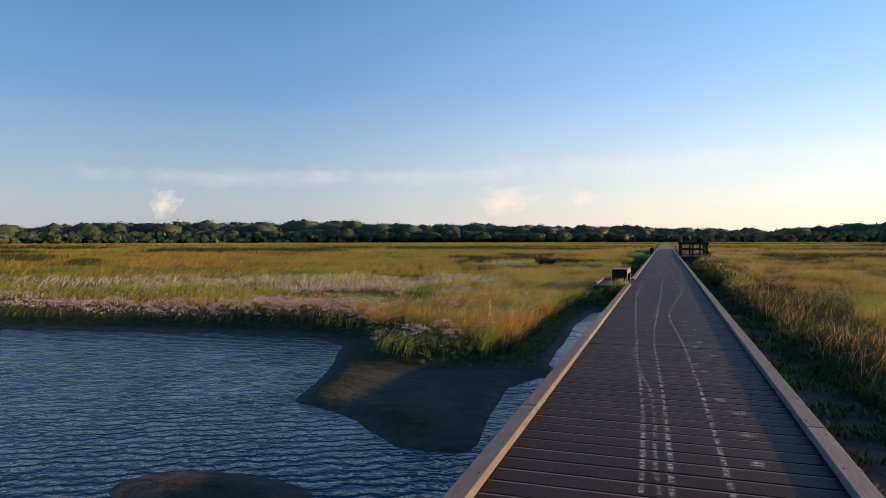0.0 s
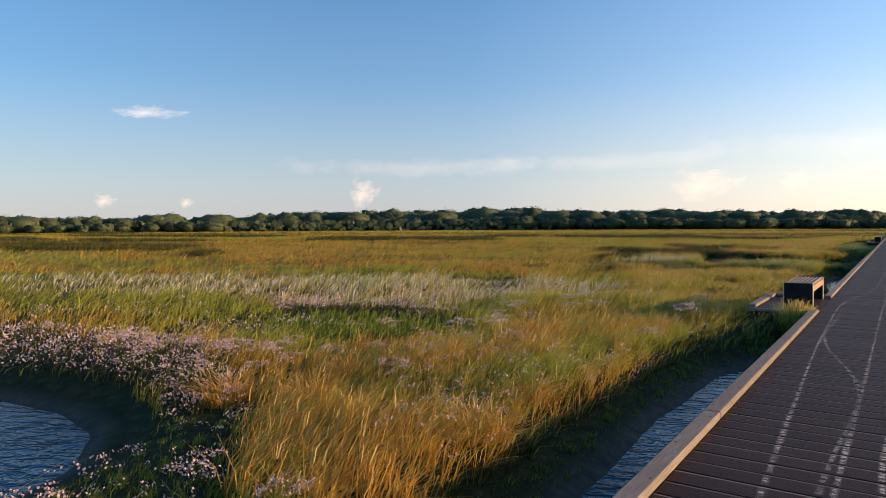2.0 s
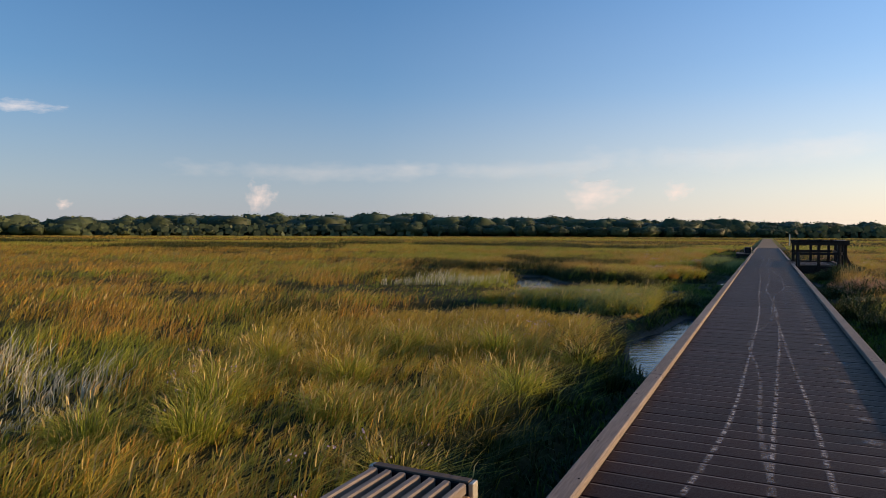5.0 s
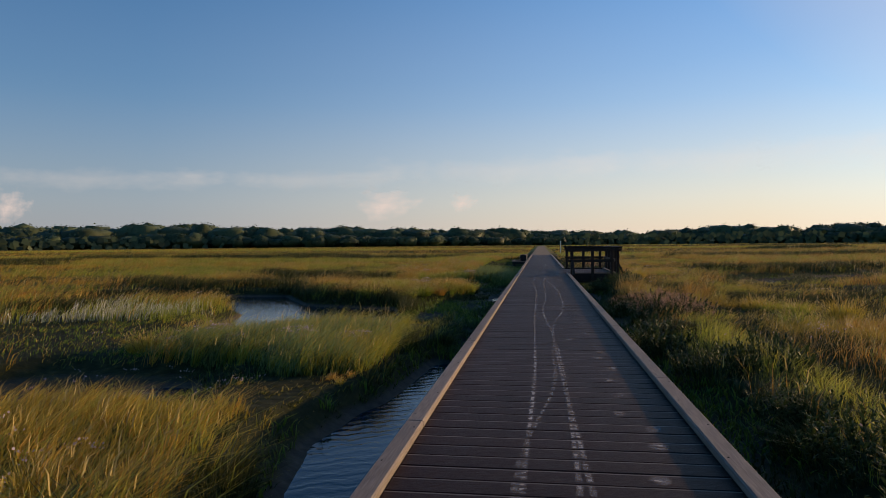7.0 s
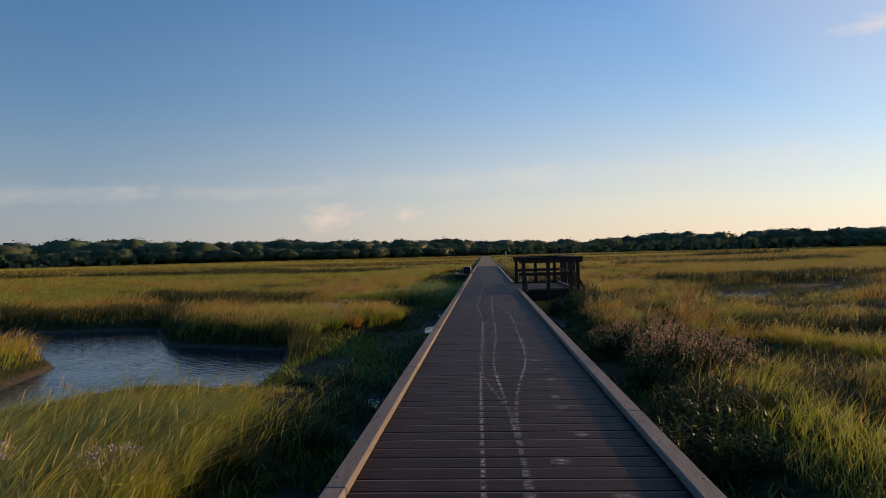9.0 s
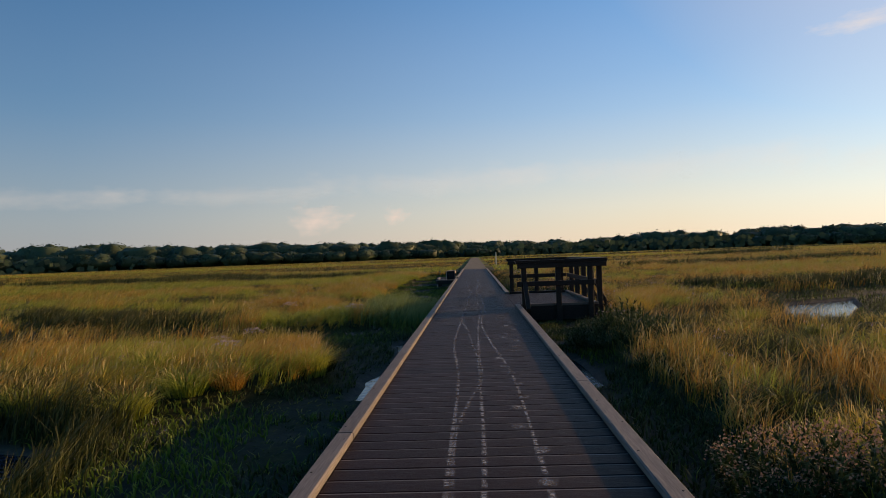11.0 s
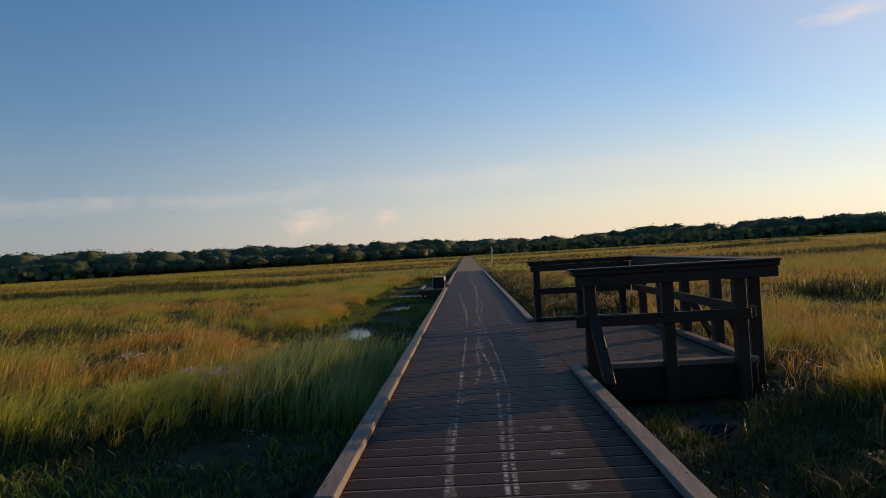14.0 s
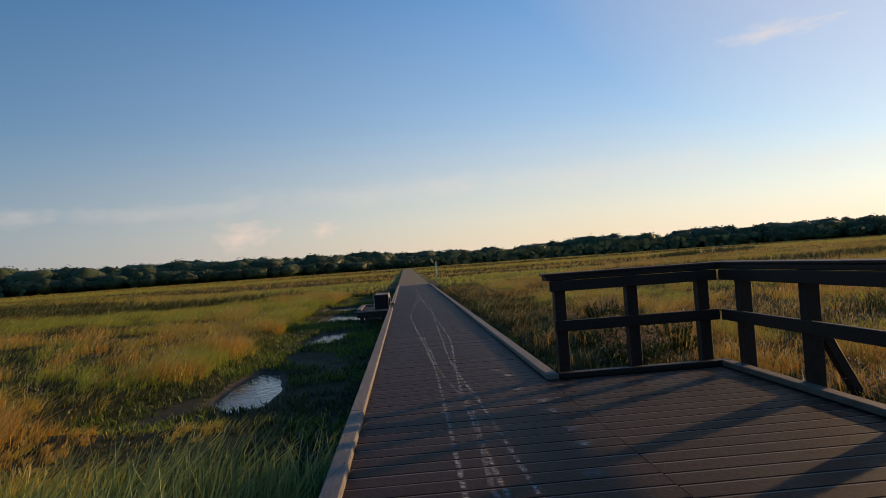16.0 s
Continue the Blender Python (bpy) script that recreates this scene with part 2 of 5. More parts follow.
for k_, v_ in (("From Min", 5.0), ("From Max", 16.0), ("To Min", 1.0), ("To Max", 0.3)):
    still.inputs[k_].default_value = v_
nt_.links.new(sep.outputs[1], still.inputs[0])
calm = math_node(nt_, "MULTIPLY", calm, still.outputs[0])
bump(nt_, b_, math_node(nt_, "MULTIPLY", calm, math_node(nt_, "ADD", crest.outputs[1], math_node(nt_, "MULTIPLY", rip2, 0.7))), 0.46, 0.0125)

M_SAND, nt_, b_ = shader("sandy_track")
nt_.links.new(ramp(nt_, noise_tex(nt_, 2, 6), [(0.3, (0.045, 0.034, 0.025)), (0.7, (0.12, 0.09, 0.062))]), b_.inputs["Base Color"])
b_.inputs["Roughness"].default_value = 0.95
M_CHALK, nt_, b_ = shader("dried_pale_mud")
b_.inputs["Base Color"].default_value, b_.inputs["Roughness"].default_value = (0.42, 0.40, 0.39, 1), 0.9
film = nt_.nodes.new("ShaderNodeAttribute")
film.attribute_name = "up"
tread = ramp(nt_, noise_tex(nt_, 40, 3, (0.5, 1.0, 1)), [(0.38, (0.1,) * 3), (0.62, (1, 1, 1))])
patchy = ramp(nt_, noise_tex(nt_, 1.1, 3), [(0.3, (0.35,) * 3), (0.65, (1, 1, 1))])
cover = math_node(nt_, "MULTIPLY", math_node(nt_, "MULTIPLY", film.outputs["Fac"], 0.85), math_node(nt_, "MULTIPLY", tread, patchy))
thin_ = nt_.nodes.new("ShaderNodeMixShader")
nt_.links.new(cover, thin_.inputs[0])
nt_.links.new(nt_.nodes.new("ShaderNodeBsdfTransparent").outputs[0], thin_.inputs[1])
nt_.links.new(b_.outputs[0], thin_.inputs[2])
nt_.links.new(thin_.outputs[0], nt_.nodes["Material Output"].inputs[0])
M_POST, nt_, b_ = shader("pale_painted_post")
nt_.links.new(ramp(nt_, noise_tex(nt_, 8, 4), [(0.3, (0.5, 0.5, 0.36)), (0.7, (0.72, 0.7, 0.55))]), b_.inputs["Base Color"])

G_STRAW = plant("straw_grass", (0.38, 0.175, 0.025), (0.54, 0.31, 0.06), (0.58, 0.35, 0.085), 0.32, (0.40, 0.2, 0.03))
G_GOLD = plant("golden_green_grass", (0.23, 0.21, 0.018), (0.43, 0.33, 0.04), (0.54, 0.39, 0.075), 0.34, (0.38, 0.25, 0.03))
G_GREEN = plant("green_grass", (0.12, 0.17, 0.016), (0.29, 0.325, 0.034), (0.50, 0.46, 0.085), 0.4, (0.26, 0.27, 0.034))
G_SHORT = plant("short_green_marsh_plants", (0.05, 0.10, 0.010), (0.12, 0.18, 0.02), (0.19, 0.24, 0.035), 0.28)
# grass green lowered so its colour carries the shade in and under tufts
G_DARK = plant("shade_toned_grass", (0.018, 0.03, 0.006), (0.05, 0.062, 0.012), (0.09, 0.085, 0.02), 0.22)
G_PALE = plant("silver_green_stalks", (0.20, 0.22, 0.13), (0.48, 0.46, 0.32), (0.82, 0.76, 0.62), 0.3)
G_LILAC = plant("lilac_flower_heads", (0.27, 0.18, 0.21), (0.46, 0.34, 0.37), (0.54, 0.42, 0.44), 0.3)
G_STEM = plant("dark_flower_stems", (0.03, 0.045, 0.015), (0.08, 0.09, 0.03), (0.12, 0.11, 0.045), 0.25)
G_SEED = plant("pale_seed_heads", (0.34, 0.25, 0.08), (0.5, 0.37, 0.14), (0.54, 0.41, 0.18), 0.3)
G_LEAF = plant("woodland_foliage", (0.035, 0.055, 0.026), (0.075, 0.10, 0.044), (0.10, 0.125, 0.055), 0.2)
G_REED = plant("blue_green_reeds", (0.06, 0.11, 0.03), (0.14, 0.20, 0.06), (0.29, 0.33, 0.12), 0.32)
G_TUFT = plant("fresh_grass_tuft", (0.16, 0.22, 0.025), (0.36, 0.40, 0.05), (0.56, 0.52, 0.13), 0.4)
G_RUST = plant("rusty_seed_tops", (0.17, 0.085, 0.055), (0.33, 0.18, 0.11), (0.42, 0.25, 0.16), 0.25)
G_SHRUB = plant("dark_leafy_scrub", (0.018, 0.034, 0.009), (0.045, 0.068, 0.018), (0.085, 0.11, 0.035), 0.25)


def cloud_vapour(name, glow, thick, scale, stretch):
    """Thin cloud: a soft-edged sheet far away that lets the sky through where it is thin."""
    m, nt, b = shader(name)
    tc = nt.nodes.new("ShaderNodeTexCoord")
    mp = nt.nodes.new("ShaderNodeMapping")
    mp.inputs["Scale"].default_value = stretch
    nt.links.new(tc.outputs["Object"], mp.inputs[0])
    n = nt.nodes.new("ShaderNodeTexNoise")
    n.inputs["Scale"].default_value, n.inputs["Detail"].default_value, n.inputs["Roughness"].default_value = scale, 7, 0.6
    nt.links.new(mp.outputs[0], n.inputs["Vector"])
    ln = nt.nodes.new("ShaderNodeVectorMath")
    ln.operation = "LENGTH"
    nt.links.new(tc.outputs["Object"], ln.inputs[0])
    soft = math_node(nt, "SUBTRACT", 1.0, ln.outputs["Value"])
    body = math_node(nt, "SUBTRACT", math_node(nt, "ADD", math_node(nt, "MULTIPLY", soft, 0.85), math_node(nt, "MULTIPLY", n.outputs[0], 1.5)), 1.08)
    alpha = math_node(nt, "MULTIPLY", ramp(nt, body, [(0.0, (0, 0, 0)), (0.6, (1, 1, 1))]), thick)
    em = nt.nodes.new("ShaderNodeEmission")
    em.inputs[0].default_value, em.inputs[1].default_value = (*glow, 1), 1.0
    tr = nt.nodes.new("ShaderNodeBsdfTransparent")
    ms = nt.nodes.new("ShaderNodeMixShader")
    nt.links.new(alpha, ms.inputs[0]), nt.links.new(tr.outputs[0], ms.inputs[1]), nt.links.new(em.outputs[0], ms.inputs[2])
    nt.links.new(ms.outputs[0], nt.nodes["Material Output"].inputs[0])
    return m


V_PUFF = cloud_vapour("cumulus_vapour", (0.82, 0.72, 0.68), 0.62, 2.4, (1.0, 1, 1.2))
V_WISP = cloud_vapour("cirrus_vapour", (0.85, 0.82, 0.80), 0.5, 2.0, (1.2, 1, 0.8))
V_BAND = cloud_vapour("high_haze_band", (0.88, 0.82, 0.75), 0.18, 1.7, (2.8, 1, 0.5))

# ---- the marsh: one sheet of ground with ponds and creeks sunk into it ----
WATER = -0.33
rng = np.random.default_rng(7)


def lattice(ix, iy, seed):
    h = (ix * 374761393 + iy * 668265263 + seed * 2147483647) & 0xFFFFFFFF
    h = ((h ^ (h >> 13)) * 1274126177) & 0xFFFFFFFF
    return ((h ^ (h >> 16)) & 0xFFFF) / 65535.0


def vnoise(x, y, scale, seed, octaves=3):
    total, amp, norm = 0.0, 1.0, 0.0
    for o in range(octaves):
        u, v = x * scale, y * scale
        iu, iv = np.floor(u).astype(np.int64), np.floor(v).astype(np.int64)
        fu, fv = u - iu, v - iv
        fu, fv = fu * fu * (3 - 2 * fu), fv * fv * (3 - 2 * fv)
        a, b = lattice(iu, iv, seed + o), lattice(iu + 1, iv, seed + o)
        c, d = lattice(iu, iv + 1, seed + o), lattice(iu + 1, iv + 1, seed + o)
        total = total + amp * ((a * (1 - fu) + b * fu) * (1 - fv) + (c * (1 - fu) + d * fu) * fv)
        norm, amp, scale = norm + amp, amp * 0.5, scale * 2
    return total / norm


def outside(x, y, poly):
    """Distance to a polygon's edge, negative inside it."""
    best = np.full(x.shape, 1e9)
    inside = np.zeros(x.shape, bool)
    for (ax, ay), (bx, by) in zip(poly, poly[1:] + poly[:1]):
        dx, dy = bx - ax, by - ay
        s = np.clip(((x - ax) * dx + (y - ay) * dy) / (dx * dx + dy * dy), 0, 1)
        best = np.minimum(best, np.hypot(x - ax - s * dx, y - ay - s * dy))
        if ay != by:
            inside ^= ((ay > y) != (by > y)) & (x < (bx - ax) * (y - ay) / (by - ay) + ax)
    return np.where(inside, -best, best)


PONDS = [   # big pond and the creek beside the walk
    [(-14, 3.1), (-9, 3.5), (-6.1, 3.95), (-5.1, 4.2), (-4.2, 4.3), (-3.5, 4.15), (-2.95, 3.75), (-2.7, 3.1), (-2.35, 2.2), (-2.05, 1.15), (-1.43, 0.87), (-0.86, 0.34),
     (-0.5, 0.36), (-0.58, 1.0), (-0.68, 2.1), (-0.38, 2.8), (-0.55, 3.3), (-0.6, 5.0), (-0.66, 6.5), (-0.6, 8.2), (-0.3, 8.7),
     (0.6, 8.2), (0.7, 4), (1.5, 1.0), (1.62, -0.8), (1.5, -8), (-14, -9)],
    # tidal pond
    [(-11, 28.6), (-8.2, 29.6), (-5.4, 29.75), (-4.1, 27.5), (-2.1, 26.9), (-1.7, 25.2), (-1.65, 24.2), (-0.9, 23.85), (0.3, 23.9),
     (0.3, 23.25), (-0.6, 23.3), (-1.5, 23.75), (-2.5, 23.7), (-3.2, 22.7), (-3.7, 23.1), (-4.3, 24.0), (-4.7, 25.7), (-5.7, 26.8), (-8.5, 27.0), (-11, 27.4)],
    [(-3.6, 19.6), (-2.8, 20.0), (-2.45, 20.1), (-2.1, 19.65), (-2.2, 19.3), (-2.6, 19.1), (-3.4, 19.2)],
    # pockets of water beside the walk
    [(-0.55, 16.6), (-0.78, 17.9), (-0.9, 18.5), (-0.8, 19.3), (-0.7, 19.6), (-0.55, 21.4), (0.4, 21.4), (0.5, 16.5)],
    [(-0.3, 22.2), (-0.5, 22.5), (-0.3, 22.75), (0.4, 22.6)],
    [(-0.5, 28.2), (-0.55, 29.2), (-0.35, 29.8), (-0.4, 31.0), (-0.55, 31.8), (-0.35, 32.3), (0.5, 32), (0.5, 28.2)],
    # pools in the creek past the platform
    [(-1.75, 39.3), (-1.76, 40.3), (-1.6, 41.2), (-1.3, 41.0), (-1.04, 39.9), (-1.05, 38.9), (-1.36, 38.65)],
    [(-1.6, 43.6), (-1.35, 45.7), (-0.8, 45.9), (-0.9, 44.0)],
    [(-1.9, 48.4), (-1.7, 50.8), (-0.6, 50.0), (-0.7, 48.2)],
    [(-2.4, 51.8), (-2.2, 54.0), (-1.0, 54.0), (-1.1, 52.0)],
    [(-1.5, 56.5), (-1.4, 58.8), (-0.8, 58.5), (-0.9, 56.8)],
    # wet hollows on the sunny side
    [(2.75, 24.6), (3.0, 25.5), (3.4, 25.4), (3.2, 24.5)],
    [(8.8, 37.7), (11.4, 39.2), (10.2, 36.2), (9.2, 36.4)],
    [(5.6, 33.6), (6.8, 36.2), (8.5, 36.8), (7.6, 35.0), (6.0, 32.5)],
    [(1.3, 28.3), (1.5, 30.6), (1.78, 30.4), (1.85, 28.5)],
    [(1.62, -0.6), (1.7, 0.6), (1.95, 0.8), (2.05, 0.1), (1.9, -0.7)],
    [(1.85, 33.1), (2.1, 33.5), (2.4, 33.4), (2.1, 32.9)],
]
HOLLOWS = [  # low ground: (depth below the marsh, edge softness, outline)
    (0.14, 0.3, [(-2.9, 3.4), (-2.0, 1.0), (-0.5, 0.3), (-0.4, 2.8), (-0.5, 4.2), (-1.0, 3.1), (-1.8, 2.7)]),
    (0.02, 0.25, [(-6.1, 8.1), (-5.6, 8.6), (-4.7, 9.0), (-3.7, 8.7), (-3.2, 8.0), (-3.4, 7.5), (-4.3, 6.9), (-5.4, 7.3)]),
    (0.10, 0.25, [(2.2, 24.2), (2.9, 26.8), (4.2, 28.4), (7.2, 30.2), (9.5, 30.0), (6, 26.6), (3.4, 23.9)]),
    (0.20, 0.3, [(-2.4, 37.8), (-1.9, 42), (-2.3, 52), (-1.8, 60), (-0.2, 60), (-0.2, 37.6)]),
    (0.2, 0.25, [(-1.7, 31.8), (-1.4, 33.6), (-0.3, 34.2), (-0.2, 28.5), (-0.7, 28.6)]),
    (0.18, 0.25, [(-5.0, 18.4), (-4.0, 20.3), (-2.4, 20.4), (-1.9, 19.7), (-2.2, 19.0), (-3.4, 18.2)]),
    (0.17, 0.25, [(-2.0, 24.2), (-2.4, 27), (-0.3, 29.5), (-0.2, 24.0)]),
    (0.20, 0.25, [(-1.3, 31.5), (-5.5, 31.2), (-7.5, 31.9), (-5.5, 32.4), (-1.4, 33.3)]),
    (0.12, 0.4, [(4.6, 31.6), (6.4, 37.4), (12, 40), (12, 36), (7, 32)]),
    (0.17, 0.2, [(-0.65, -6), (-0.65, 8.7), (-0.35, 10), (-0.4, 13), (-0.5, 24), (-0.5, 37.5), (-0.4, 62), (1.6, 62), (1.65, 38), (2.75, 38), (2.75, 32), (2.1, 31), (2.15, 28), (1.85, 24), (1.75, 21), (1.95, 18.5), (1.8, 14), (1.85, 9), (2.0, 5), (2.1, 1), (2.05, -6)]),
]


def ground_z(x, y):
    """Height of the marsh at arrays of places."""
    near = np.exp(-np.hypot(x * 0.02, (y - 25) * 0.012) ** 2)
    z = -0.17 + 0.10 * (vnoise(x, y, 0.45, 3) - 0.5) + 0.05 * (vnoise(x, y, 2.3, 9) - 0.5) * near
    wob = 0.16 * (vnoise(x, y, 1.7, 21) - 0.5)
    for depth, soft, poly in HOLLOWS:
        d = outside(x, y, poly) + wob
        z = z - depth * (1 - np.clip((d + soft) / (2 * soft), 0, 1))
    z = z + 0.03 * np.clip((y - 13) / 4, 0, 1)
    z = np.maximum(z, np.where(y > 9, -0.285, -0.30) + 0.03 * (vnoise(x, y, 3.1, 15) - 0.5))
    dist = np.full(x.shape, 1e9)
    for poly in PONDS:
        dist = np.minimum(dist, outside(x, y, poly))
    dist = dist + 0.5 * wob
    island = np.hypot((x + 1.5) / 0.40, (y + 0.70) / 0.2)
    dist = np.maximum(dist, 0.12 * (1 - island) + wob * 0.3)
    shore = WATER + 0.02 + np.clip(dist, -0.6, 0.9) * np.where(dist < 0, 0.35, np.where(y > 12, 0.75, 0.28))
    return np.where(dist < 0.9, np.minimum(z, shore), z)


def axis(fine_lo, fine_hi, step, end, grow=1.16):
    mid = list(np.arange(fine_lo, fine_hi, step))
    hi, s = [mid[-1]], step
    while hi[-1] < end:
        s *= grow
        hi.append(hi[-1] + s)
    lo, s = [mid[0]], step
    while lo[-1] > -end:
        s *= grow
        lo.append(lo[-1] - s)
    return np.array(lo[:0:-1] + mid + hi[1:])


def grid_mesh(name, xs, ys, zs):
    nx, ny = len(xs), len(ys)
    co = np.empty((ny, nx, 3), np.float32)
    co[..., 0], co[..., 1], co[..., 2] = xs[None, :], ys[:, None], zs
    idx = np.arange(nx * ny).reshape(ny, nx)
    quads = np.stack([idx[:-1, :-1], idx[:-1, 1:], idx[1:, 1:], idx[1:, :-1]], -1).reshape(-1, 4)
    return raw_mesh(name, co.reshape(-1, 3), quads, True)


def raw_mesh(name, co, faces, smooth=False, up=None):
    me = bpy.data.meshes.new(name)
    faces = np.asarray(faces)
    n, k = faces.shape
    me.vertices.add(len(co))
    me.vertices.foreach_set("co", np.asarray(co, np.float32).ravel())
    me.loops.add(n * k)
    me.loops.foreach_set("vertex_index", faces.astype(np.int32).ravel())
    me.polygons.add(n)
    me.polygons.foreach_set("loop_start", np.arange(0, n * k, k, dtype=np.int32))
    me.polygons.foreach_set("use_smooth", np.full(n, smooth))
    if up is not None:
        me.attributes.new("up", "FLOAT", "POINT").data.foreach_set("value", np.asarray(up, np.float32))
    me.update(calc_edges=True)
    return me


gx, gy = axis(-9, 9, 0.11, 2600), axis(-5, 62, 0.13, 2600)
GX, GY = np.meshgrid(gx, gy)
ground = new("ground", grid_mesh("ground", gx, gy, ground_z(GX, GY)))
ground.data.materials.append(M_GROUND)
tagged(ground, "flat salt marsh ground with muddy creek banks", "ground", kind="structure")
wx, wy = np.linspace(-14, 14, 40), np.linspace(-9, 60, 90)
water = new("water", grid_mesh("water", wx, wy, np.full((90, 40), WATER)))
water.data.materials.append(M_WATER)
tagged(water, "dark rippled tidal water in marsh ponds and creeks", "water", kind="structure")


# ---- helpers for things ----
def box(bm, lo, hi, bevel=0.0):
    m = Matrix.Translation([(a + b) / 2 for a, b in zip(lo, hi)]) @ Matrix.Diagonal((*[b - a for a, b in zip(lo, hi)], 1))
    r = bmesh.ops.create_cube(bm, size=1, matrix=m)
    if bevel:
        es = list({e for v in r["verts"] for e in v.link_edges})
        bmesh.ops.bevel(bm, geom=es, offset=bevel, segments=1, affect="EDGES")
    return bm


def mesh_of(name, bm, material):
    me = bpy.data.meshes.new(name)
    bm.to_mesh(me)
    bm.free()
    me.materials.append(material)
    return me


def part(name, bm, material, parent=None, label=""):
    ob = new(name, mesh_of(name, bm, material))
    ob.parent = parent
    if label:
        ob["label"] = label
    return ob


def slab(name, lo, hi, material, parent=None, bevel=0.004, label=""):
    """A bevelled timber whose origin is its middle."""
    c = [(a + b) / 2 for a, b in zip(lo, hi)]
    h = [(b - a) / 2 for a, b in zip(lo, hi)]
    ob = part(name, box(bmesh.new(), [-v for v in h], h, bevel), material, parent, label)
    ob.location = c
    return ob


def strut(name, a, b, w, material, parent=None):
    """A square timber from a to b."""
    a, b = Vector(a), Vector(b)
    n = (b - a).length
    ob = part(name, box(bmesh.new(), (-w / 2, -w / 2, -n / 2), (w / 2, w / 2, n / 2), 0.004), material, parent)
    ob.matrix_local = Matrix.Translation((a + b) / 2) @ (b - a).to_track_quat("Z", "Y").to_matrix().to_4x4()
    return ob


# ---- boardwalk ----
W, KH, END = 1.30, 0.041, 62.0
PL_Y0, PL_Y1, PL_X1 = 33.92, 37.40, 2.62
boardwalk = tagged(new("boardwalk"), "long brown plank boardwalk with pale timber kerbs", "boardwalk", kind="structure")
for x0, x1 in ((0.05, 0.17), (0.58, 0.71), (1.12, 1.24)):
    slab("joist", (x0, -8, -0.17), (x1, END, -0.034), M_BEAM, boardwalk)


SCREW = mesh_of("screw", bmesh.new(), M_PANEL)
hex_ = [(0.005 * math.cos(a), 0.005 * math.sin(a)) for a in np.arange(8) * math.pi / 4]
SCREW.from_pydata([(x, y, z) for z in (-0.002, 0.0008) for x, y in hex_], [], [tuple(range(8, 16))] + [(i, (i + 1) % 8, 8 + (i + 1) % 8, 8 + i) for i in range(8)])


def kerb_run(x0, x1, y0, y1, piece=2.7):
    y = y0
    while y < y1 - 0.05:
        e = min(y + piece, y1)
        k = slab("kerb", (x0, y + 0.003, 0.0), (x1, e - 0.003, KH), M_KERB, boardwalk, 0.006)
        if -4 < y < 36:
            for i, sy in enumerate(np.linspace(-(e - y) / 2 + 0.12, (e - y) / 2 - 0.12, 6)):
                screw = new("screw", SCREW)
                screw.parent, screw.location = k, (0.02 if i % 2 else -0.02, sy, KH / 2 + 0.0006)
        slab("fascia", (x0 + 0.012, y, -0.13), (x1 - 0.012, e, -0.002), M_BEAM, boardwalk, 0.003)
        y = e


kerb_run(-0.085, 0, -8, 10.59)
kerb_run(-0.085, 0, 12.42, 46.7)
kerb_run(-0.085, 0, 48.5, END)
kerb_run(W, W + 0.088, -8, PL_Y0)
kerb_run(W, W + 0.088, PL_Y1, END)
yy = -7.0
while yy < END:
    for x in (0.11, 1.18):
        slab("pile", (x - 0.05, yy - 0.05, -0.9), (x + 0.05, yy + 0.05, -0.17), M_BEAM, boardwalk)
    yy += 2.4


# ---- bench bays ----
def bench_bay(y0):
    bay = tagged(new("bench_platform"), "small brown deck bay with a kerb beside the boardwalk", "deck bay", kind="structure")
    x0, y1 = -0.775, y0 + 1.83
    slab("kerb", (x0, y0 + 0.09, 0), (x0 + 0.09, y1, KH), M_KERB, bay, 0.006)
    slab("edge_board", (x0, y0, -0.022), (-0.09, y0 + 0.086, 0.006), M_KERB, bay, 0.003)
    slab("kerb", (x0 + 0.09, y1 - 0.09, 0), (-0.002, y1, KH), M_KERB, bay, 0.006)
    slab("fascia", (x0 + 0.01, y0 + 0.008, -0.14), (-0.09, y0 + 0.04, -0.004), M_BEAM, bay)
    slab("fascia", (x0 + 0.01, y1 - 0.04, -0.14), (-0.09, y1 - 0.008, -0.004), M_BEAM, bay)
    slab("fascia", (x0 + 0.012, y0 + 0.05, -0.14), (x0 + 0.045, y1 - 0.05, -0.004), M_BEAM, bay)
    for px in (x0 + 0.1, -0.2):
        for py in (y0 + 0.15, y1 - 0.15):
            slab("pile", (px - 0.04, py - 0.04, -0.8), (px + 0.04, py + 0.04, -0.03), M_BEAM, bay)
    return bay


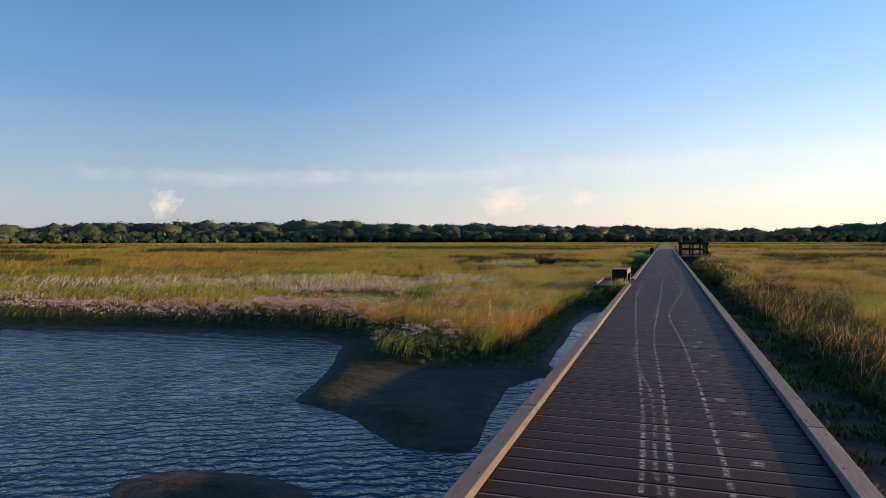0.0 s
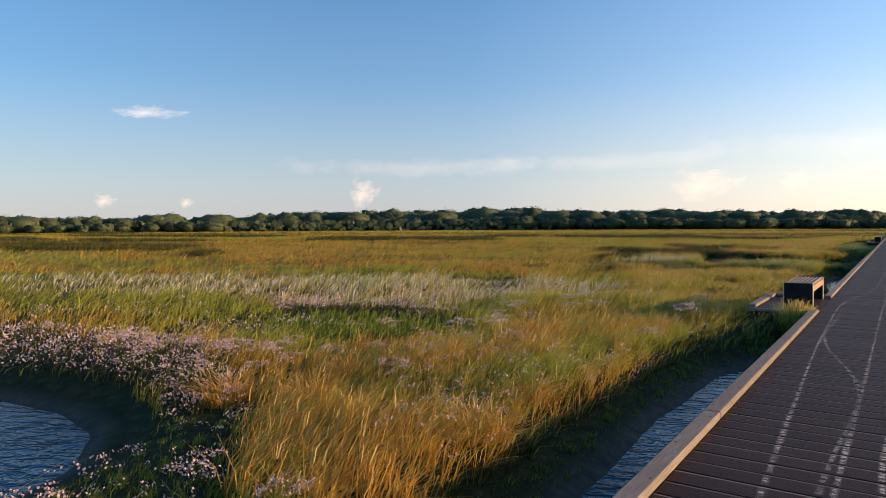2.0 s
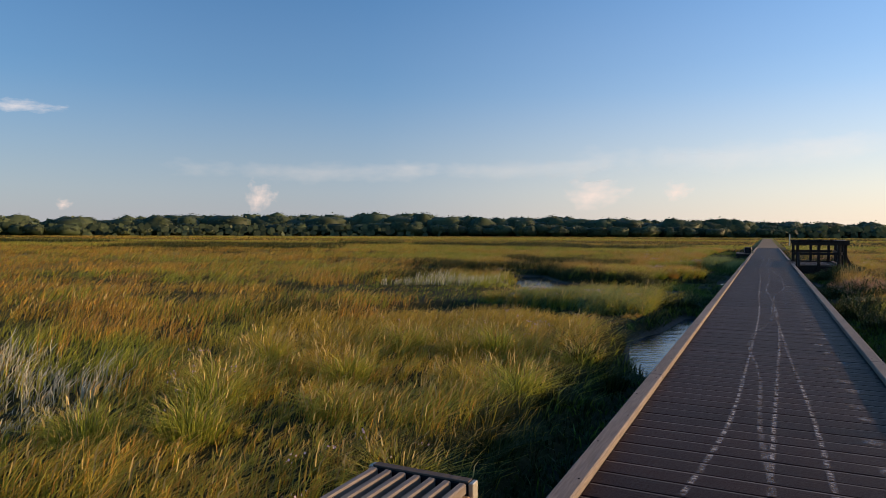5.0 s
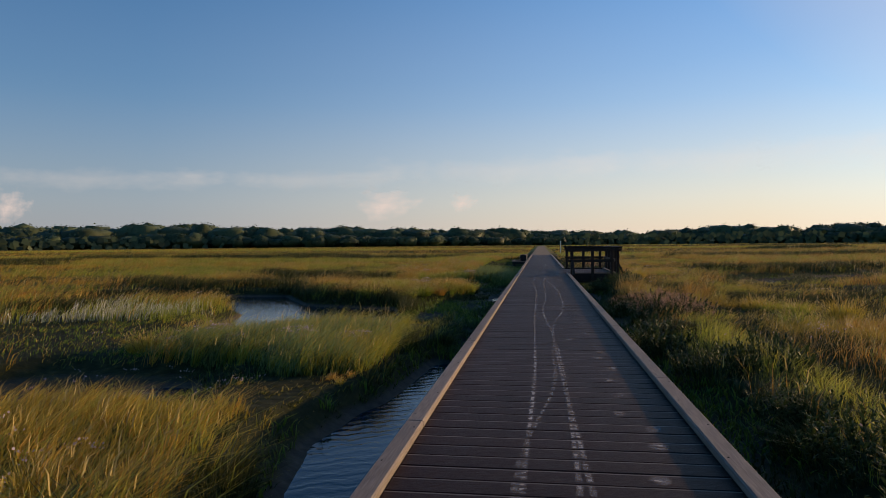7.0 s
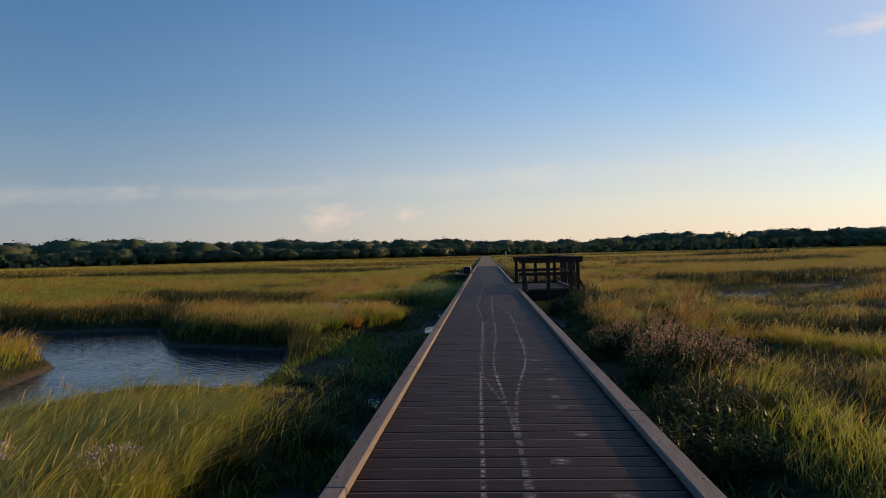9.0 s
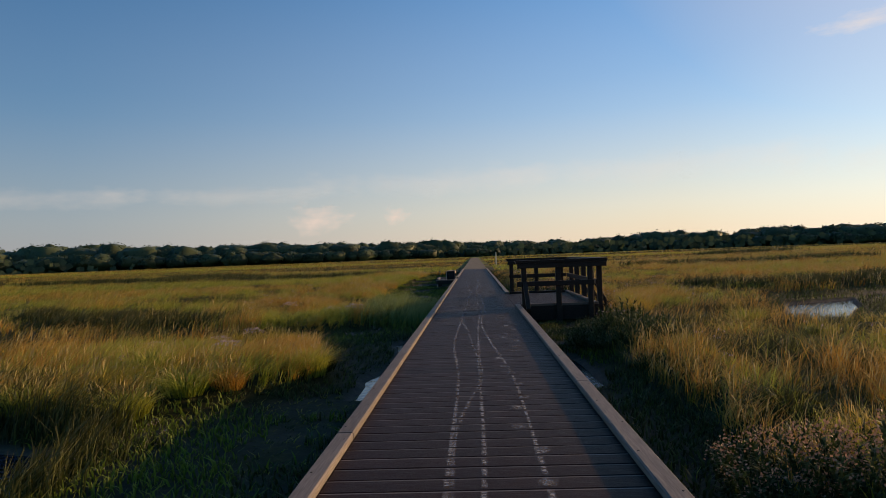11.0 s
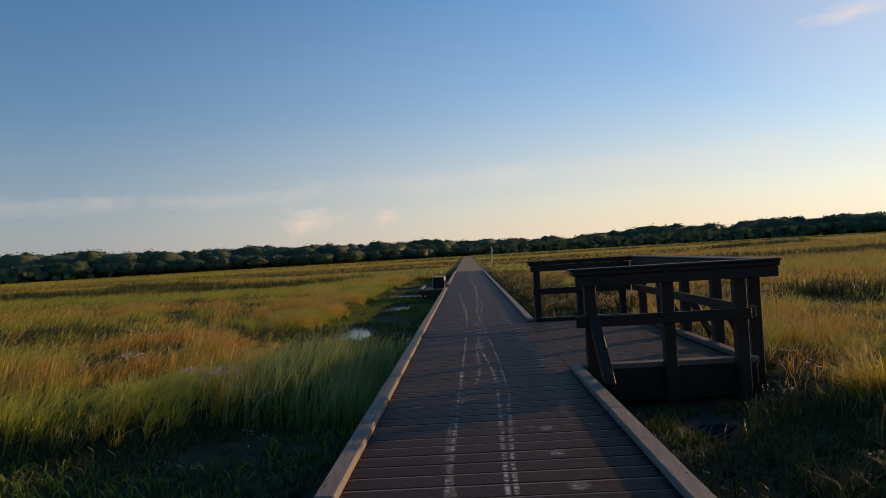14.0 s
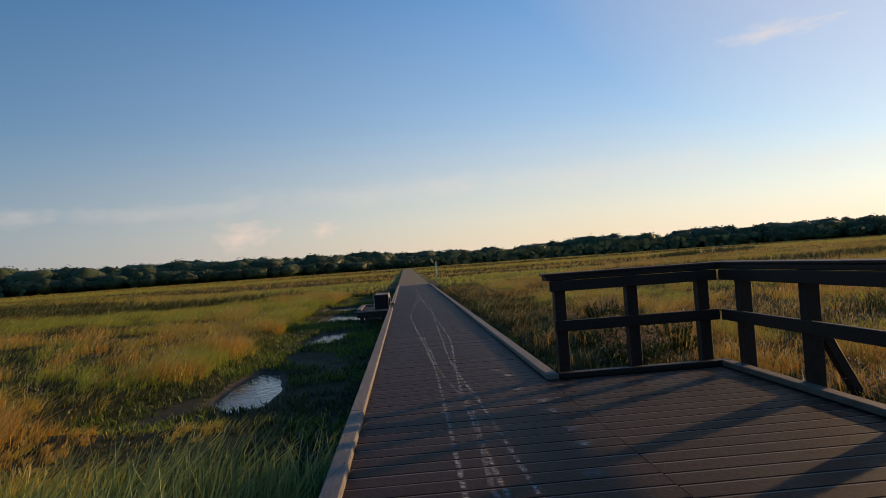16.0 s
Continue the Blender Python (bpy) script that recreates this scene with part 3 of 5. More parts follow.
def bench():
    """Backless bench: two black end panels with steel edges, seven slats, a timber front board."""
    b = tagged(new("bench"), "backless slatted timber bench with black end panels", "bench", "benches on the boardwalk")
    L, D, Hh = 1.31, 0.325, 0.306
    for y in (0, L - 0.03):
        slab("end_panel", (0.012, y, 0.0), (D - 0.016, y + 0.03, Hh - 0.003), M_PANEL, b, 0.003, "black end panel")
        slab("edge_strip", (D - 0.014, y - 0.002, 0.0), (D, y + 0.032, Hh), M_STEEL, b, 0.002, "dull steel edge strip")
        slab("end_cap", (0.013, y + 0.001, Hh - 0.0025), (D - 0.015, y + 0.029, Hh + 0.003), M_EDGE, b, 0.001, "weathered grey end cap")
        slab("edge_strip", (0, y - 0.002, 0.0), (0.012, y + 0.032, Hh), M_STEEL, b, 0.002, "dull steel edge strip")
    n, gap = 7, 0.023
    w = (D - 0.03 - gap * (n - 1)) / n
    for i in range(n):
        x = 0.013 + i * (w + gap)
        slab("slat", (x, 0.034, Hh - 0.03), (x + w, L - 0.034, Hh), M_SLAT, b, 0.004)
    slab("front_board", (D - 0.03, 0.034, Hh - 0.105), (D - 0.005, L - 0.034, Hh - 0.032), M_FRONT, b, 0.004, "sunlit warm timber front board")
    slab("back_board", (0.012, 0.034, Hh - 0.105), (0.034, L - 0.034, Hh - 0.032), M_FRONT, b, 0.004)
    for y in (0.35, 0.9):
        slab("crossbar", (0.04, y, Hh - 0.07), (D - 0.04, y + 0.04, Hh - 0.033), M_BEAM, b)
    return b


bench_bay(10.59)
bench_bay(46.7)
first_bench = bench()
first_bench.location = (-0.408, 10.88, 0.001)
copy_thing(first_bench, pose(-0.408, 47.0, 0.001))


# ---- viewing platform with its railing ----
platform = tagged(new("viewing_platform"), "square plank viewing platform beside the boardwalk", "platform", kind="structure")
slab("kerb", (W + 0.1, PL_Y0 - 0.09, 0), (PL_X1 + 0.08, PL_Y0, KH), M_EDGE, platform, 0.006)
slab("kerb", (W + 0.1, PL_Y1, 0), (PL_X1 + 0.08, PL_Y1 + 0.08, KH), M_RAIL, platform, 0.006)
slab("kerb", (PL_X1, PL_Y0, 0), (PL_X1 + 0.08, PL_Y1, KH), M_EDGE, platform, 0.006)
slab("fascia", (W + 0.1, PL_Y0 - 0.08, -0.24), (PL_X1 + 0.07, PL_Y0 - 0.03, -0.002), M_RAIL, platform)
slab("fascia", (W + 0.1, PL_Y1 + 0.02, -0.24), (PL_X1 + 0.07, PL_Y1 + 0.07, -0.002), M_RAIL, platform)
slab("fascia", (PL_X1 + 0.02, PL_Y0 - 0.03, -0.24), (PL_X1 + 0.07, PL_Y1 + 0.02, -0.002), M_RAIL, platform)
for x in (1.55, 2.05, 2.5):
    slab("joist", (x - 0.04, PL_Y0 - 0.03, -0.17), (x + 0.04, PL_Y1 + 0.02, -0.034), M_BEAM, platform)
for x in (1.6, 2.5):
    for y in (34.2, 35.7, 37.1):
        slab("pile", (x - 0.05, y - 0.05, -0.8), (x + 0.05, y + 0.05, -0.17), M_BEAM, platform)

railing = tagged(new("railing"), "dark stained timber railing with a wide flat handrail round three sides", "railing")
RT, PW = 0.755, 0.085
NY, FY, RX = PL_Y0 - 0.135, PL_Y1 + 0.125, PL_X1 + 0.125     # lines of posts
for x in (1.46, 2.03, 2.56):
    slab("post", (x - PW / 2, NY - PW / 2, -0.30), (x + PW / 2, NY + PW / 2, RT - 0.035), M_RAIL, railing)
for x in (1.46, 2.01, 2.56):
    slab("post", (x - PW / 2, FY - PW / 2, -0.30), (x + PW / 2, FY + PW / 2, RT - 0.035), M_RAIL, railing)
for y in (33.98, 34.75, 35.6, 36.45, 37.24):
    slab("post", (RX - PW / 2, y - PW / 2, -0.30), (RX + PW / 2, y + PW / 2, RT - 0.035), M_RAIL, railing)
for y in (34.75, 35.6, 36.45):
    strut("brace", (RX + 0.05, y, 0.36), (RX + 0.27, y, -0.08), 0.06, M_RAIL, railing)
    slab("brace_foot", (RX - 0.02, y - 0.04, -0.14), (RX + 0.36, y + 0.04, -0.07), M_RAIL, railing)
strut("brace", (1.47, NY - 0.06, 0.40), (1.49, NY - 0.42, -0.03), 0.07, M_RAIL, railing)
for x0, x1, y0, y1 in ((1.33, RX + 0.09, NY - 0.1, NY + 0.06), (1.36, RX + 0.09, FY - 0.06, FY + 0.1)):
    slab("handrail", (x0, y0, RT - 0.035), (x1, y1, RT), M_RAIL, railing, 0.006)
slab("handrail", (RX - 0.06, NY + 0.062, RT - 0.035), (RX + 0.1, FY - 0.062, RT), M_RAIL, railing, 0.006)
for x0, x1, y0, y1 in ((1.31, RX + 0.095, NY - 0.108, NY + 0.058), (1.34, RX + 0.095, FY - 0.058, FY + 0.108)):
    slab("top_plank", (x0, y0, RT + 0.001), (x1, y1, RT + 0.019), M_RAIL, railing, 0.005)
slab("top_plank", (RX - 0.064, NY + 0.061, RT + 0.001), (RX + 0.106, FY - 0.061, RT + 0.019), M_RAIL, railing, 0.005)
slab("side_rail", (1.35, NY - 0.085, RT - 0.115), (RX + 0.08, NY - 0.044, RT - 0.037), M_RAIL, railing)
slab("side_rail", (1.38, FY - 0.085, RT - 0.115), (RX - 0.09, FY - 0.044, RT - 0.037), M_RAIL, railing)
slab("side_rail", (RX - 0.085, NY + 0.05, RT - 0.115), (RX - 0.044, FY - 0.09, RT - 0.037), M_RAIL, railing)
slab("mid_rail", (1.34, NY - 0.08, 0.34), (2.615, NY - 0.044, 0.42), M_RAIL, railing)
slab("mid_rail", (1.40, FY - 0.08, 0.34), (RX - 0.085, FY - 0.044, 0.42), M_RAIL, railing)
slab("mid_rail", (RX - 0.08, NY + 0.05, 0.34), (RX - 0.044, FY - 0.085, 0.42), M_RAIL, railing)

# ---- marker post and the track past the walk's end ----
marker = tagged(new("marker_post"), "slim pale wooden marker post standing in the marsh grass", "post")
slab("shaft", (-0.045, -0.045, -0.3), (0.045, 0.045, 1.05), M_POST, marker, 0.01)
slab("cap", (-0.055, -0.055, 1.052), (0.055, 0.055, 1.09), M_RAIL, marker, 0.006)
marker.location = (2.5, 80.0, -0.05)
tx, ty = np.linspace(-0.1, 1.4, 9), np.linspace(END + 0.05, 170, 160)
TX, TY = np.meshgrid(tx, ty)
track = new("path", grid_mesh("path", tx, ty, -0.06 + 0.03 * vnoise(TX, TY, 1.5, 5)))
track.data.materials.append(M_SAND)
tagged(track, "narrow trodden sandy track leading on through the marsh", "path", kind="structure")


# ---- far woods ----
def woods():
    co, up, quads = [], [], 0
    at = lambda d, f, seed: float(vnoise(np.array([d + 200.0]), np.array([seed * 1.0]), f, seed)[0])

    def leaves(c, d, s):
        n = len(c)
        a = rng.normal(size=(n, 3))
        a -= d * np.sum(a * d, 1)[:, None] * 0.7
        a /= np.linalg.norm(a, axis=1)[:, None]
        b = np.cross(a, d)
        b /= np.linalg.norm(b, axis=1)[:, None] + 1e-6
        co.append(np.stack([c - a * s, c + b * s, c + a * s, c - b * s], 1).reshape(-1, 3))
        up.append(np.repeat(np.clip(c[:, 2] / 8, 0, 1), 4))
        return n

    lat, lon = np.meshgrid(np.linspace(0.02, np.pi - 0.02, 7), np.arange(9) / 9 * 2 * np.pi, indexing="ij")
    HULL = np.stack([np.sin(lat) * np.cos(lon), np.sin(lat) * np.sin(lon), np.cos(lat)], -1).reshape(-1, 3)
    HULL_F = np.array([(r * 9 + c, (r + 1) * 9 + c, (r + 1) * 9 + (c + 1) % 9, r * 9 + (c + 1) % 9) for r in range(6) for c in range(9)])
    hull_co, hull_up, hull_f = [], [], []
    for i in range(1050):
        az = radians(rng.uniform(-98, 62))
        deg = math.degrees(az)
        row = rng.random()
        dist = 205 + 45 * row + 12 * math.sin(deg * 0.11)
        tall = np.interp(deg, (-98, -73, -60, -46, -42, -30, -18, -12, -6, 0, 5, 15, 29, 45), (3.6, 4.2, 4.8, 6.8, 7.4, 7.3, 6.5, 5.6, 5.5, 4.9, 4.7, 5.5, 5.2, 4.5))
        tall *= (0.68 + 0.26 * rng.random() + 0.32 * (at(deg, 0.9, 33) + at(deg, 0.25, 37) - 0.5)) * (0.55 if row < 0.25 else 1.0)
        tall *= 1.07
        cx, cy = dist * math.sin(az), 20 + dist * math.cos(az)
        wide = tall * rng.uniform(0.65, 1.1)
        mid = np.array([cx, cy, tall * 0.42])
        size = np.array([wide, wide, tall * 0.5])

        def lumps(v):
            return 1 + 0.12 * np.sin(v[:, 0] * 5 + i) + 0.12 * np.sin(v[:, 1] * 6 + 2 * i) + 0.1 * np.sin(v[:, 2] * 7 + i)

        ball = mid + HULL * (0.9 * lumps(HULL))[:, None] * size
        ball[:, 2] = np.clip(ball[:, 2], -0.2, None)
        hull_co.append(ball)
        hull_up.append(np.clip(ball[:, 2] / 8, 0, 1))
        hull_f.append(HULL_F + len(HULL) * i)
        d = rng.normal(size=(150, 3))
        d[:, 2] = np.where(rng.random(150) < 0.85, np.abs(d[:, 2]), d[:, 2])
        d /= np.linalg.norm(d, axis=1)[:, None]
        c = mid + d * (rng.uniform(0.88, 0.99, 150) * lumps(d))[:, None] * size
        c[:, 2] = np.clip(c[:, 2], 0.0, None)
        quads += leaves(c, d, rng.uniform(0.18, 0.40, 150)[:, None])
    # closed undergrowth along the foot of the trees
    n = 9000
    az = np.radians(rng.uniform(-98, 62, n))
    dist = rng.uniform(204, 262, n)
    c = np.stack([dist * np.sin(az), 20 + dist * np.cos(az), rng.uniform(-0.2, 3.0, n) ** 1.0], 1)
    quads += leaves(c, np.stack([-np.sin(az), -np.cos(az), 0.3 + 0 * az], 1), rng.uniform(0.5, 1.1, n)[:, None])
    first = sum(len(c) for c in hull_co)
    me = raw_mesh("far_woods", np.concatenate(hull_co + co), np.concatenate(hull_f + [np.arange(quads * 4).reshape(-1, 4) + first]), True, np.concatenate(hull_up + up))
    me.materials.append(G_LEAF)
    return tagged(new("far_woods", me), "dark green belt of low broadleaf woods on the horizon", "woods", kind="stuff")


woods()


# ---- clouds, far beyond the woods ----
def cloud(az, el, wide_deg, tall_deg, material, label):
    az, el, far = radians(az), radians(el), 2600.0
    me = bpy.data.meshes.new("backdrop_cloud")
    me.from_pydata([(-1, 0, -1), (1, 0, -1), (1, 0, 1), (-1, 0, 1)], [], [(0, 1, 2, 3)])
    me.materials.append(material)
    ob = tagged(new("backdrop_cloud", me), label, "cloud", kind="structure")
    ob.location = (far * math.sin(az), 15 + far * math.cos(az), far * math.tan(el) / 1.0)
    ob.rotation_euler = (0, 0, -az)
    ob.scale = (far * math.tan(radians(wide_deg / 2)), 1, far * math.tan(radians(tall_deg / 2)))


for az, el, w, h in ((-41.4, 3.0, 4.0, 4.2), (-13.2, 3.4, 8.5, 4.6), (-6.6, 3.5, 3.6, 2.6), (-55.7, 2.1, 1.7, 1.4), (-61.6, 2.2, 2.4, 1.8)):
    cloud(az, el, w, h, V_PUFF, "faint pinkish cumulus puff low on the horizon")
for az, el, w, h in ((-58.5, 9.1, 8.5, 1.6), (30.5, 15.5, 14, 2.6), (-86, 14, 30, 7)):
    cloud(az, el, w, h, V_WISP, "thin white wisp of cloud in blue sky")
for az, el, w, h in ((-36, 5.2, 40, 2.8), (-20, 5.5, 34, 2.6), (-2, 6.3, 40, 3.8), (16, 6.7, 48, 4.4), (34, 5.9, 34, 4.4)):
    cloud(az, el, w, h, V_BAND, "long faint streak of high cloud")


# ---- vegetation ----
def blades(x, y, z, tall, width, lean, bend, droop=0.0, la=None):
    """Tapered, bent blades, three triangles each, as arrays of places and of triangles."""
    n = len(x)
    yaw = rng.uniform(0, 2 * np.pi, n)
    sx, sy = np.cos(yaw) * width / 2, np.sin(yaw) * width / 2
    la = rng.normal(0.75, 0.85, n) if la is None else la
    lx, ly = np.cos(la) * lean * tall, np.sin(la) * lean * tall
    base = np.stack([x, y, z - 0.02], 1)
    side = np.stack([sx, sy, np.zeros(n)], 1)
    mid = base + np.stack([lx * 0.35, ly * 0.35, tall * 0.58], 1)
    tip = base + np.stack([lx * (1 + bend), ly * (1 + bend), tall * (1 - droop)], 1)
    co = np.stack([base - side, base + side, mid - side * 0.8, mid + side * 0.8, tip], 1).reshape(-1, 3)
    k = np.arange(n)[:, None] * 5
    tri = np.concatenate([k + [0, 1, 3], k + [0, 3, 2], k + [2, 3, 4]], 1).reshape(-1, 3)
    return co, tri, np.tile([0.0, 0.0, 0.6, 0.6, 1.0], n)


def heads(x, y, z, size, flat, n_each, spread):
    """Clusters of small petals or seeds round given places."""
    n = len(x) * n_each
    px = np.repeat(x, n_each) + rng.normal(0, 1, n) * np.repeat(spread, n_each)
    py = np.repeat(y, n_each) + rng.normal(0, 1, n) * np.repeat(spread, n_each)
    pz = np.repeat(z, n_each) + rng.normal(0, 1, n) * np.repeat(spread * flat, n_each)
    s = np.repeat(size, n_each) * rng.uniform(0.6, 1.3, n)
    a = rng.normal(size=(n, 3)); a /= np.linalg.norm(a, axis=1)[:, None]
    b = np.cross(a, rng.normal(size=(n, 3))); b /= np.linalg.norm(b, axis=1)[:, None]
    c = np.stack([px, py, pz], 1)
    co = np.stack([c - a * s[:, None], c + b * s[:, None], c + a * s[:, None], c - b * s[:, None]], 1).reshape(-1, 3)
    k = np.arange(n)[:, None] * 4
    return co, np.concatenate([k + [0, 1, 2], k + [0, 2, 3]], 1).reshape(-1, 3), np.full(n * 4, 0.8)


def stuff(name, pieces, material, label, category):
    co, tri, up, base = [], [], [], 0
    for c, t, u in pieces:
        co.append(c), tri.append(t + base), up.append(u)
        base += len(c)
    me = raw_mesh(name, np.concatenate(co), np.concatenate(tri), False, np.concatenate(up))
    me.materials.append(material)
    return tagged(new(name, me), label, category, kind="stuff")


def scatter(side, per_m, near, power, far, y0, y1, fan):
    """Places beside the walk, thinning out with distance from it."""
    d_edges = np.geomspace(near, far, 40)
    xs, ys = [], []
    bands = [(0.0, near, per_m)] + [(a, b, per_m * (near / math.sqrt(a * b)) ** power) for a, b in zip(d_edges[:-1], d_edges[1:])]
    for a, b, rho in bands:
        lo, hi = y0 + 0.25 * a, y1 + fan * b
        n = int(rho * (b - a) * (hi - lo))
        d = rng.uniform(a, b, n)
        xs.append(-0.09 - d if side < 0 else 1.39 + d)
        ys.append(rng.uniform(lo, hi, n))
    return np.concatenate(xs), np.concatenate(ys)


ax_, ay_ = [], []
for side, y0, per in ((-1, 1.5, 1750), (1, -0.5, 1700)):
    px, py = scatter(side, per, 2.2, 1.6, 60, y0, 58, 1.3)
    ax_.append(px), ay_.append(py)
vx, vy = np.concatenate(ax_), np.concatenate(ay_)
# draw the blades together into tufts
cell = 0.17 * np.clip(np.abs(vx) / 4, 1, 3)
ci, cj = np.floor(vx / cell).astype(np.int64), np.floor(vy / cell).astype(np.int64)
pull = np.where(rng.random(len(vx)) < 0.7, np.clip(0.62 - 0.12 * (np.abs(vx) - 3), 0.12, 0.62), 0.0)
tuft = lattice(ci, cj, 91)
vx = vx + pull * ((ci + lattice(ci, cj, 5)) * cell - vx)
vy = vy + pull * ((cj + lattice(ci, cj, 6)) * cell - vy)
s_ = ~((vx > -0.1) & (vx < 1.42))
vx, vy, tuft = vx[s_], vy[s_], tuft[s_]
vz = ground_z(vx, vy)
dist = np.where(vx < 0, -0.09 - vx, vx - 1.39)
n1, n2, n3 = vnoise(vx, vy, 0.5, 41), vnoise(vx, vy, 0.9, 57), vnoise(vx * 0.35, vy, 0.16, 63)
PURPLE_RIM = [(-12, 3.7), (-9.5, 3.9), (-6, 4.3), (-4.6, 4.6), (-3.4, 4.5), (-2.7, 4.0), (-2.2, 3.2), (-1.9, 3.4), (-2.5, 4.6), (-3.2, 5.0), (-4.5, 5.5), (-6.2, 5.4), (-12, 5.3)]
PURPLE_IN = [(-7.0, 8.6), (-5.3, 9.6), (-3.9, 9.6), (-4.4, 9.1), (-5.4, 8.9), (-6.3, 8.0)]
PALE = [(-17, 10.5), (-11.5, 12.2), (-7.8, 14.5), (-3.6, 13.8), (-2.9, 12.0), (-3.8, 10.4), (-5.5, 9.7), (-7.3, 8.9), (-12, 8.0), (-17, 8.2)]
STRAW = [(-2.7, 4.2), (-3.4, 5.2), (-2.8, 6.5), (-1.7, 7.4), (-1.0, 6.6), (-0.95, 4.7), (-1.4, 3.6), (-2.0, 3.4)]
HOLLOW = HOLLOWS[1][2]
LUSH = [(-1.0, 9.5), (-3.2, 9.3), (-3.6, 12.5), (-3.0, 18), (-1.0, 18)]
in_rim, in_in = outside(vx, vy, PURPLE_RIM) < 0.1 * (n2 - .5), outside(vx, vy, PURPLE_IN) < 0.0
in_pale = outside(vx, vy, PALE) < 3.0 * (n2 - 0.5)
in_straw = outside(vx, vy, STRAW) < 1.0 * (n2 - 0.5)
in_hollow = outside(vx, vy, HOLLOW) < 0.12
in_lush = outside(vx, vy, LUSH) < 1.2 * (n1 - 0.5)
MUD = [(-2.75, 3.2), (-2.5, 1.0), (-0.3, 0.0), (-0.3, 3.1), (-1.0, 2.5), (-1.8, 2.6)]
TALL_TUFT = [(-0.1, 33.5), (-1.3, 33.7), (-1.4, 35.4), (-0.6, 36.0), (-0.1, 36.2)]
PALE_POND = [(-7.0, 22.5), (-4.7, 23.4), (-4.5, 24.4), (-7, 25.2)]
MOUND = [(-0.85, 20.0), (-1.5, 19.75), (-2.0, 20.2), (-3.4, 20.7), (-3.3, 21.7), (-2.0, 22.7), (-0.9, 22.5)]
in_tall = outside(vx, vy, TALL_TUFT) < 0
FRONT_TUFT = [(-1.05, 17.0), (-3.8, 16.2), (-3.8, 18.2), (-2.2, 18.65), (-1.2, 18.5)]
in_front = outside(vx, vy, FRONT_TUFT) < 0.25 * (n2 - 0.5)
in_mound = outside(vx, vy, MOUND) < 0.3 * (n2 - 0.5)
in_pale |= outside(vx, vy, PALE_POND) < 0.6 * (n2 - 0.5)
right = vx > 0
keep = vz > WATER + 0.03 + 0.04 * (n2 - 0.5)
on_deck = ((vx > -0.82) & (vx < 0) & (((vy > 10.5) & (vy < 12.5)) | ((vy > 46.6) & (vy < 48.6)))) | ((vx > 1.2) & (vx < 2.85) & (vy > 33.6) & (vy < 37.65))
low = vz < -0.235
beach = (outside(vx, vy, PONDS[0]) < 0.34 + 0.2 * (n2 - 0.5)) & (vx < -2.1) & (vy < 5.6)
keep &= ~beach
keep &= ~on_deck & ~(outside(vx, vy, MUD) < 0.1 * (n2 - 0.5)) & ~(low & (dist < 0.5) & (rng.random(len(vx)) < 0.2))
gaps = vnoise(vx, vy, 0.8, 83)
keep &= ~((gaps > 0.60) & (rng.random(len(vx)) < 0.45) & (dist < 8) & (vy > 14) & (vx < 0))
pick = rng.random(len(vx))
kind = np.full(len(vx), 0)                       # 0 gold mix, 1 straw, 2 green, 3 short, 4 pale, 5 dark stems, 6 bank grass in a shade colour
streak = vnoise(vx * 0.14 + 40, vy, 0.42, 71)
kind[n1 > 0.54] = 2
kind[(n2 > 0.58) & (pick < 0.75)] = 1
kind[(streak > 0.55) & (dist > 5) & (pick < 0.34)] = 1
kind[(streak < 0.40) & (dist > 5) & (pick < 0.8)] = 2
# streaks of the dark kind stand in for shaded creek lines
kind[(np.abs(streak - 0.5) < 0.03) & (dist > 4.5) & (vy > 16)] = 6
kind[right & (n3 + 0.2 * tuft > 0.5) & (dist < 6) & (pick < 0.55)] = 2
kind[right & (n2 + 0.3 * n3 > 0.62) & (pick > 0.45)] = 1
# kind 6 puts the shade beside the walk and in gaps into colour
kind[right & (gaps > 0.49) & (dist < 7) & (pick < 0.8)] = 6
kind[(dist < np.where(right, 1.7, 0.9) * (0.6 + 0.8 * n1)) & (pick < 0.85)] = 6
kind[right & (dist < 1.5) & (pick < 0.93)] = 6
kind[in_lush] = np.where(pick < 0.3, 2, np.where(pick < 0.42, 1, 0))[in_lush]
FLUFF = [(-3.6, 8.0), (-1.3, 8.2), (-1.1, 9.4), (-2.2, 9.9), (-3.6, 9.4)]
in_fluff = outside(vx, vy, FLUFF) < 0.5 * (n2 - 0.5)
kind[in_fluff] = np.where(pick < 0.35, 1, np.where(pick < 0.5, 2, 0))[in_fluff]
kind[in_mound] = np.where(pick < 0.6, 2, 0)[in_mound]
CARPET = [(-3.3, 20.5), (-7.5, 19.8), (-7.5, 22.6), (-4.9, 23.2), (-3.5, 22.2)]
in_carpet = outside(vx, vy, CARPET) < 0.3 * (n2 - 0.5)
kind[in_front] = np.where(pick < 0.35, 1, np.where(pick < 0.7, 0, 2))[in_front]
STRAW_TWO = [(-0.9, 28.6), (-3.6, 28.2), (-4.0, 30.6), (-1.1, 31.1)]
TUSSOCK = [(1.75, 24.2), (2.3, 23.6), (2.8, 25.5), (2.95, 27.4), (2.4, 30.4), (1.85, 28)]
in_straw |= (outside(vx, vy, STRAW_TWO) < 0.5 * (n2 - 0.5)) & (n1 > 0.5)
in_tussock = outside(vx, vy, TUSSOCK) < 0.3 * (n2 - 0.5)
kind[in_straw & (pick < np.where(n3 + 0.5 * (n1 - 0.5) > 0.5, 0.62, 0.3))] = 1
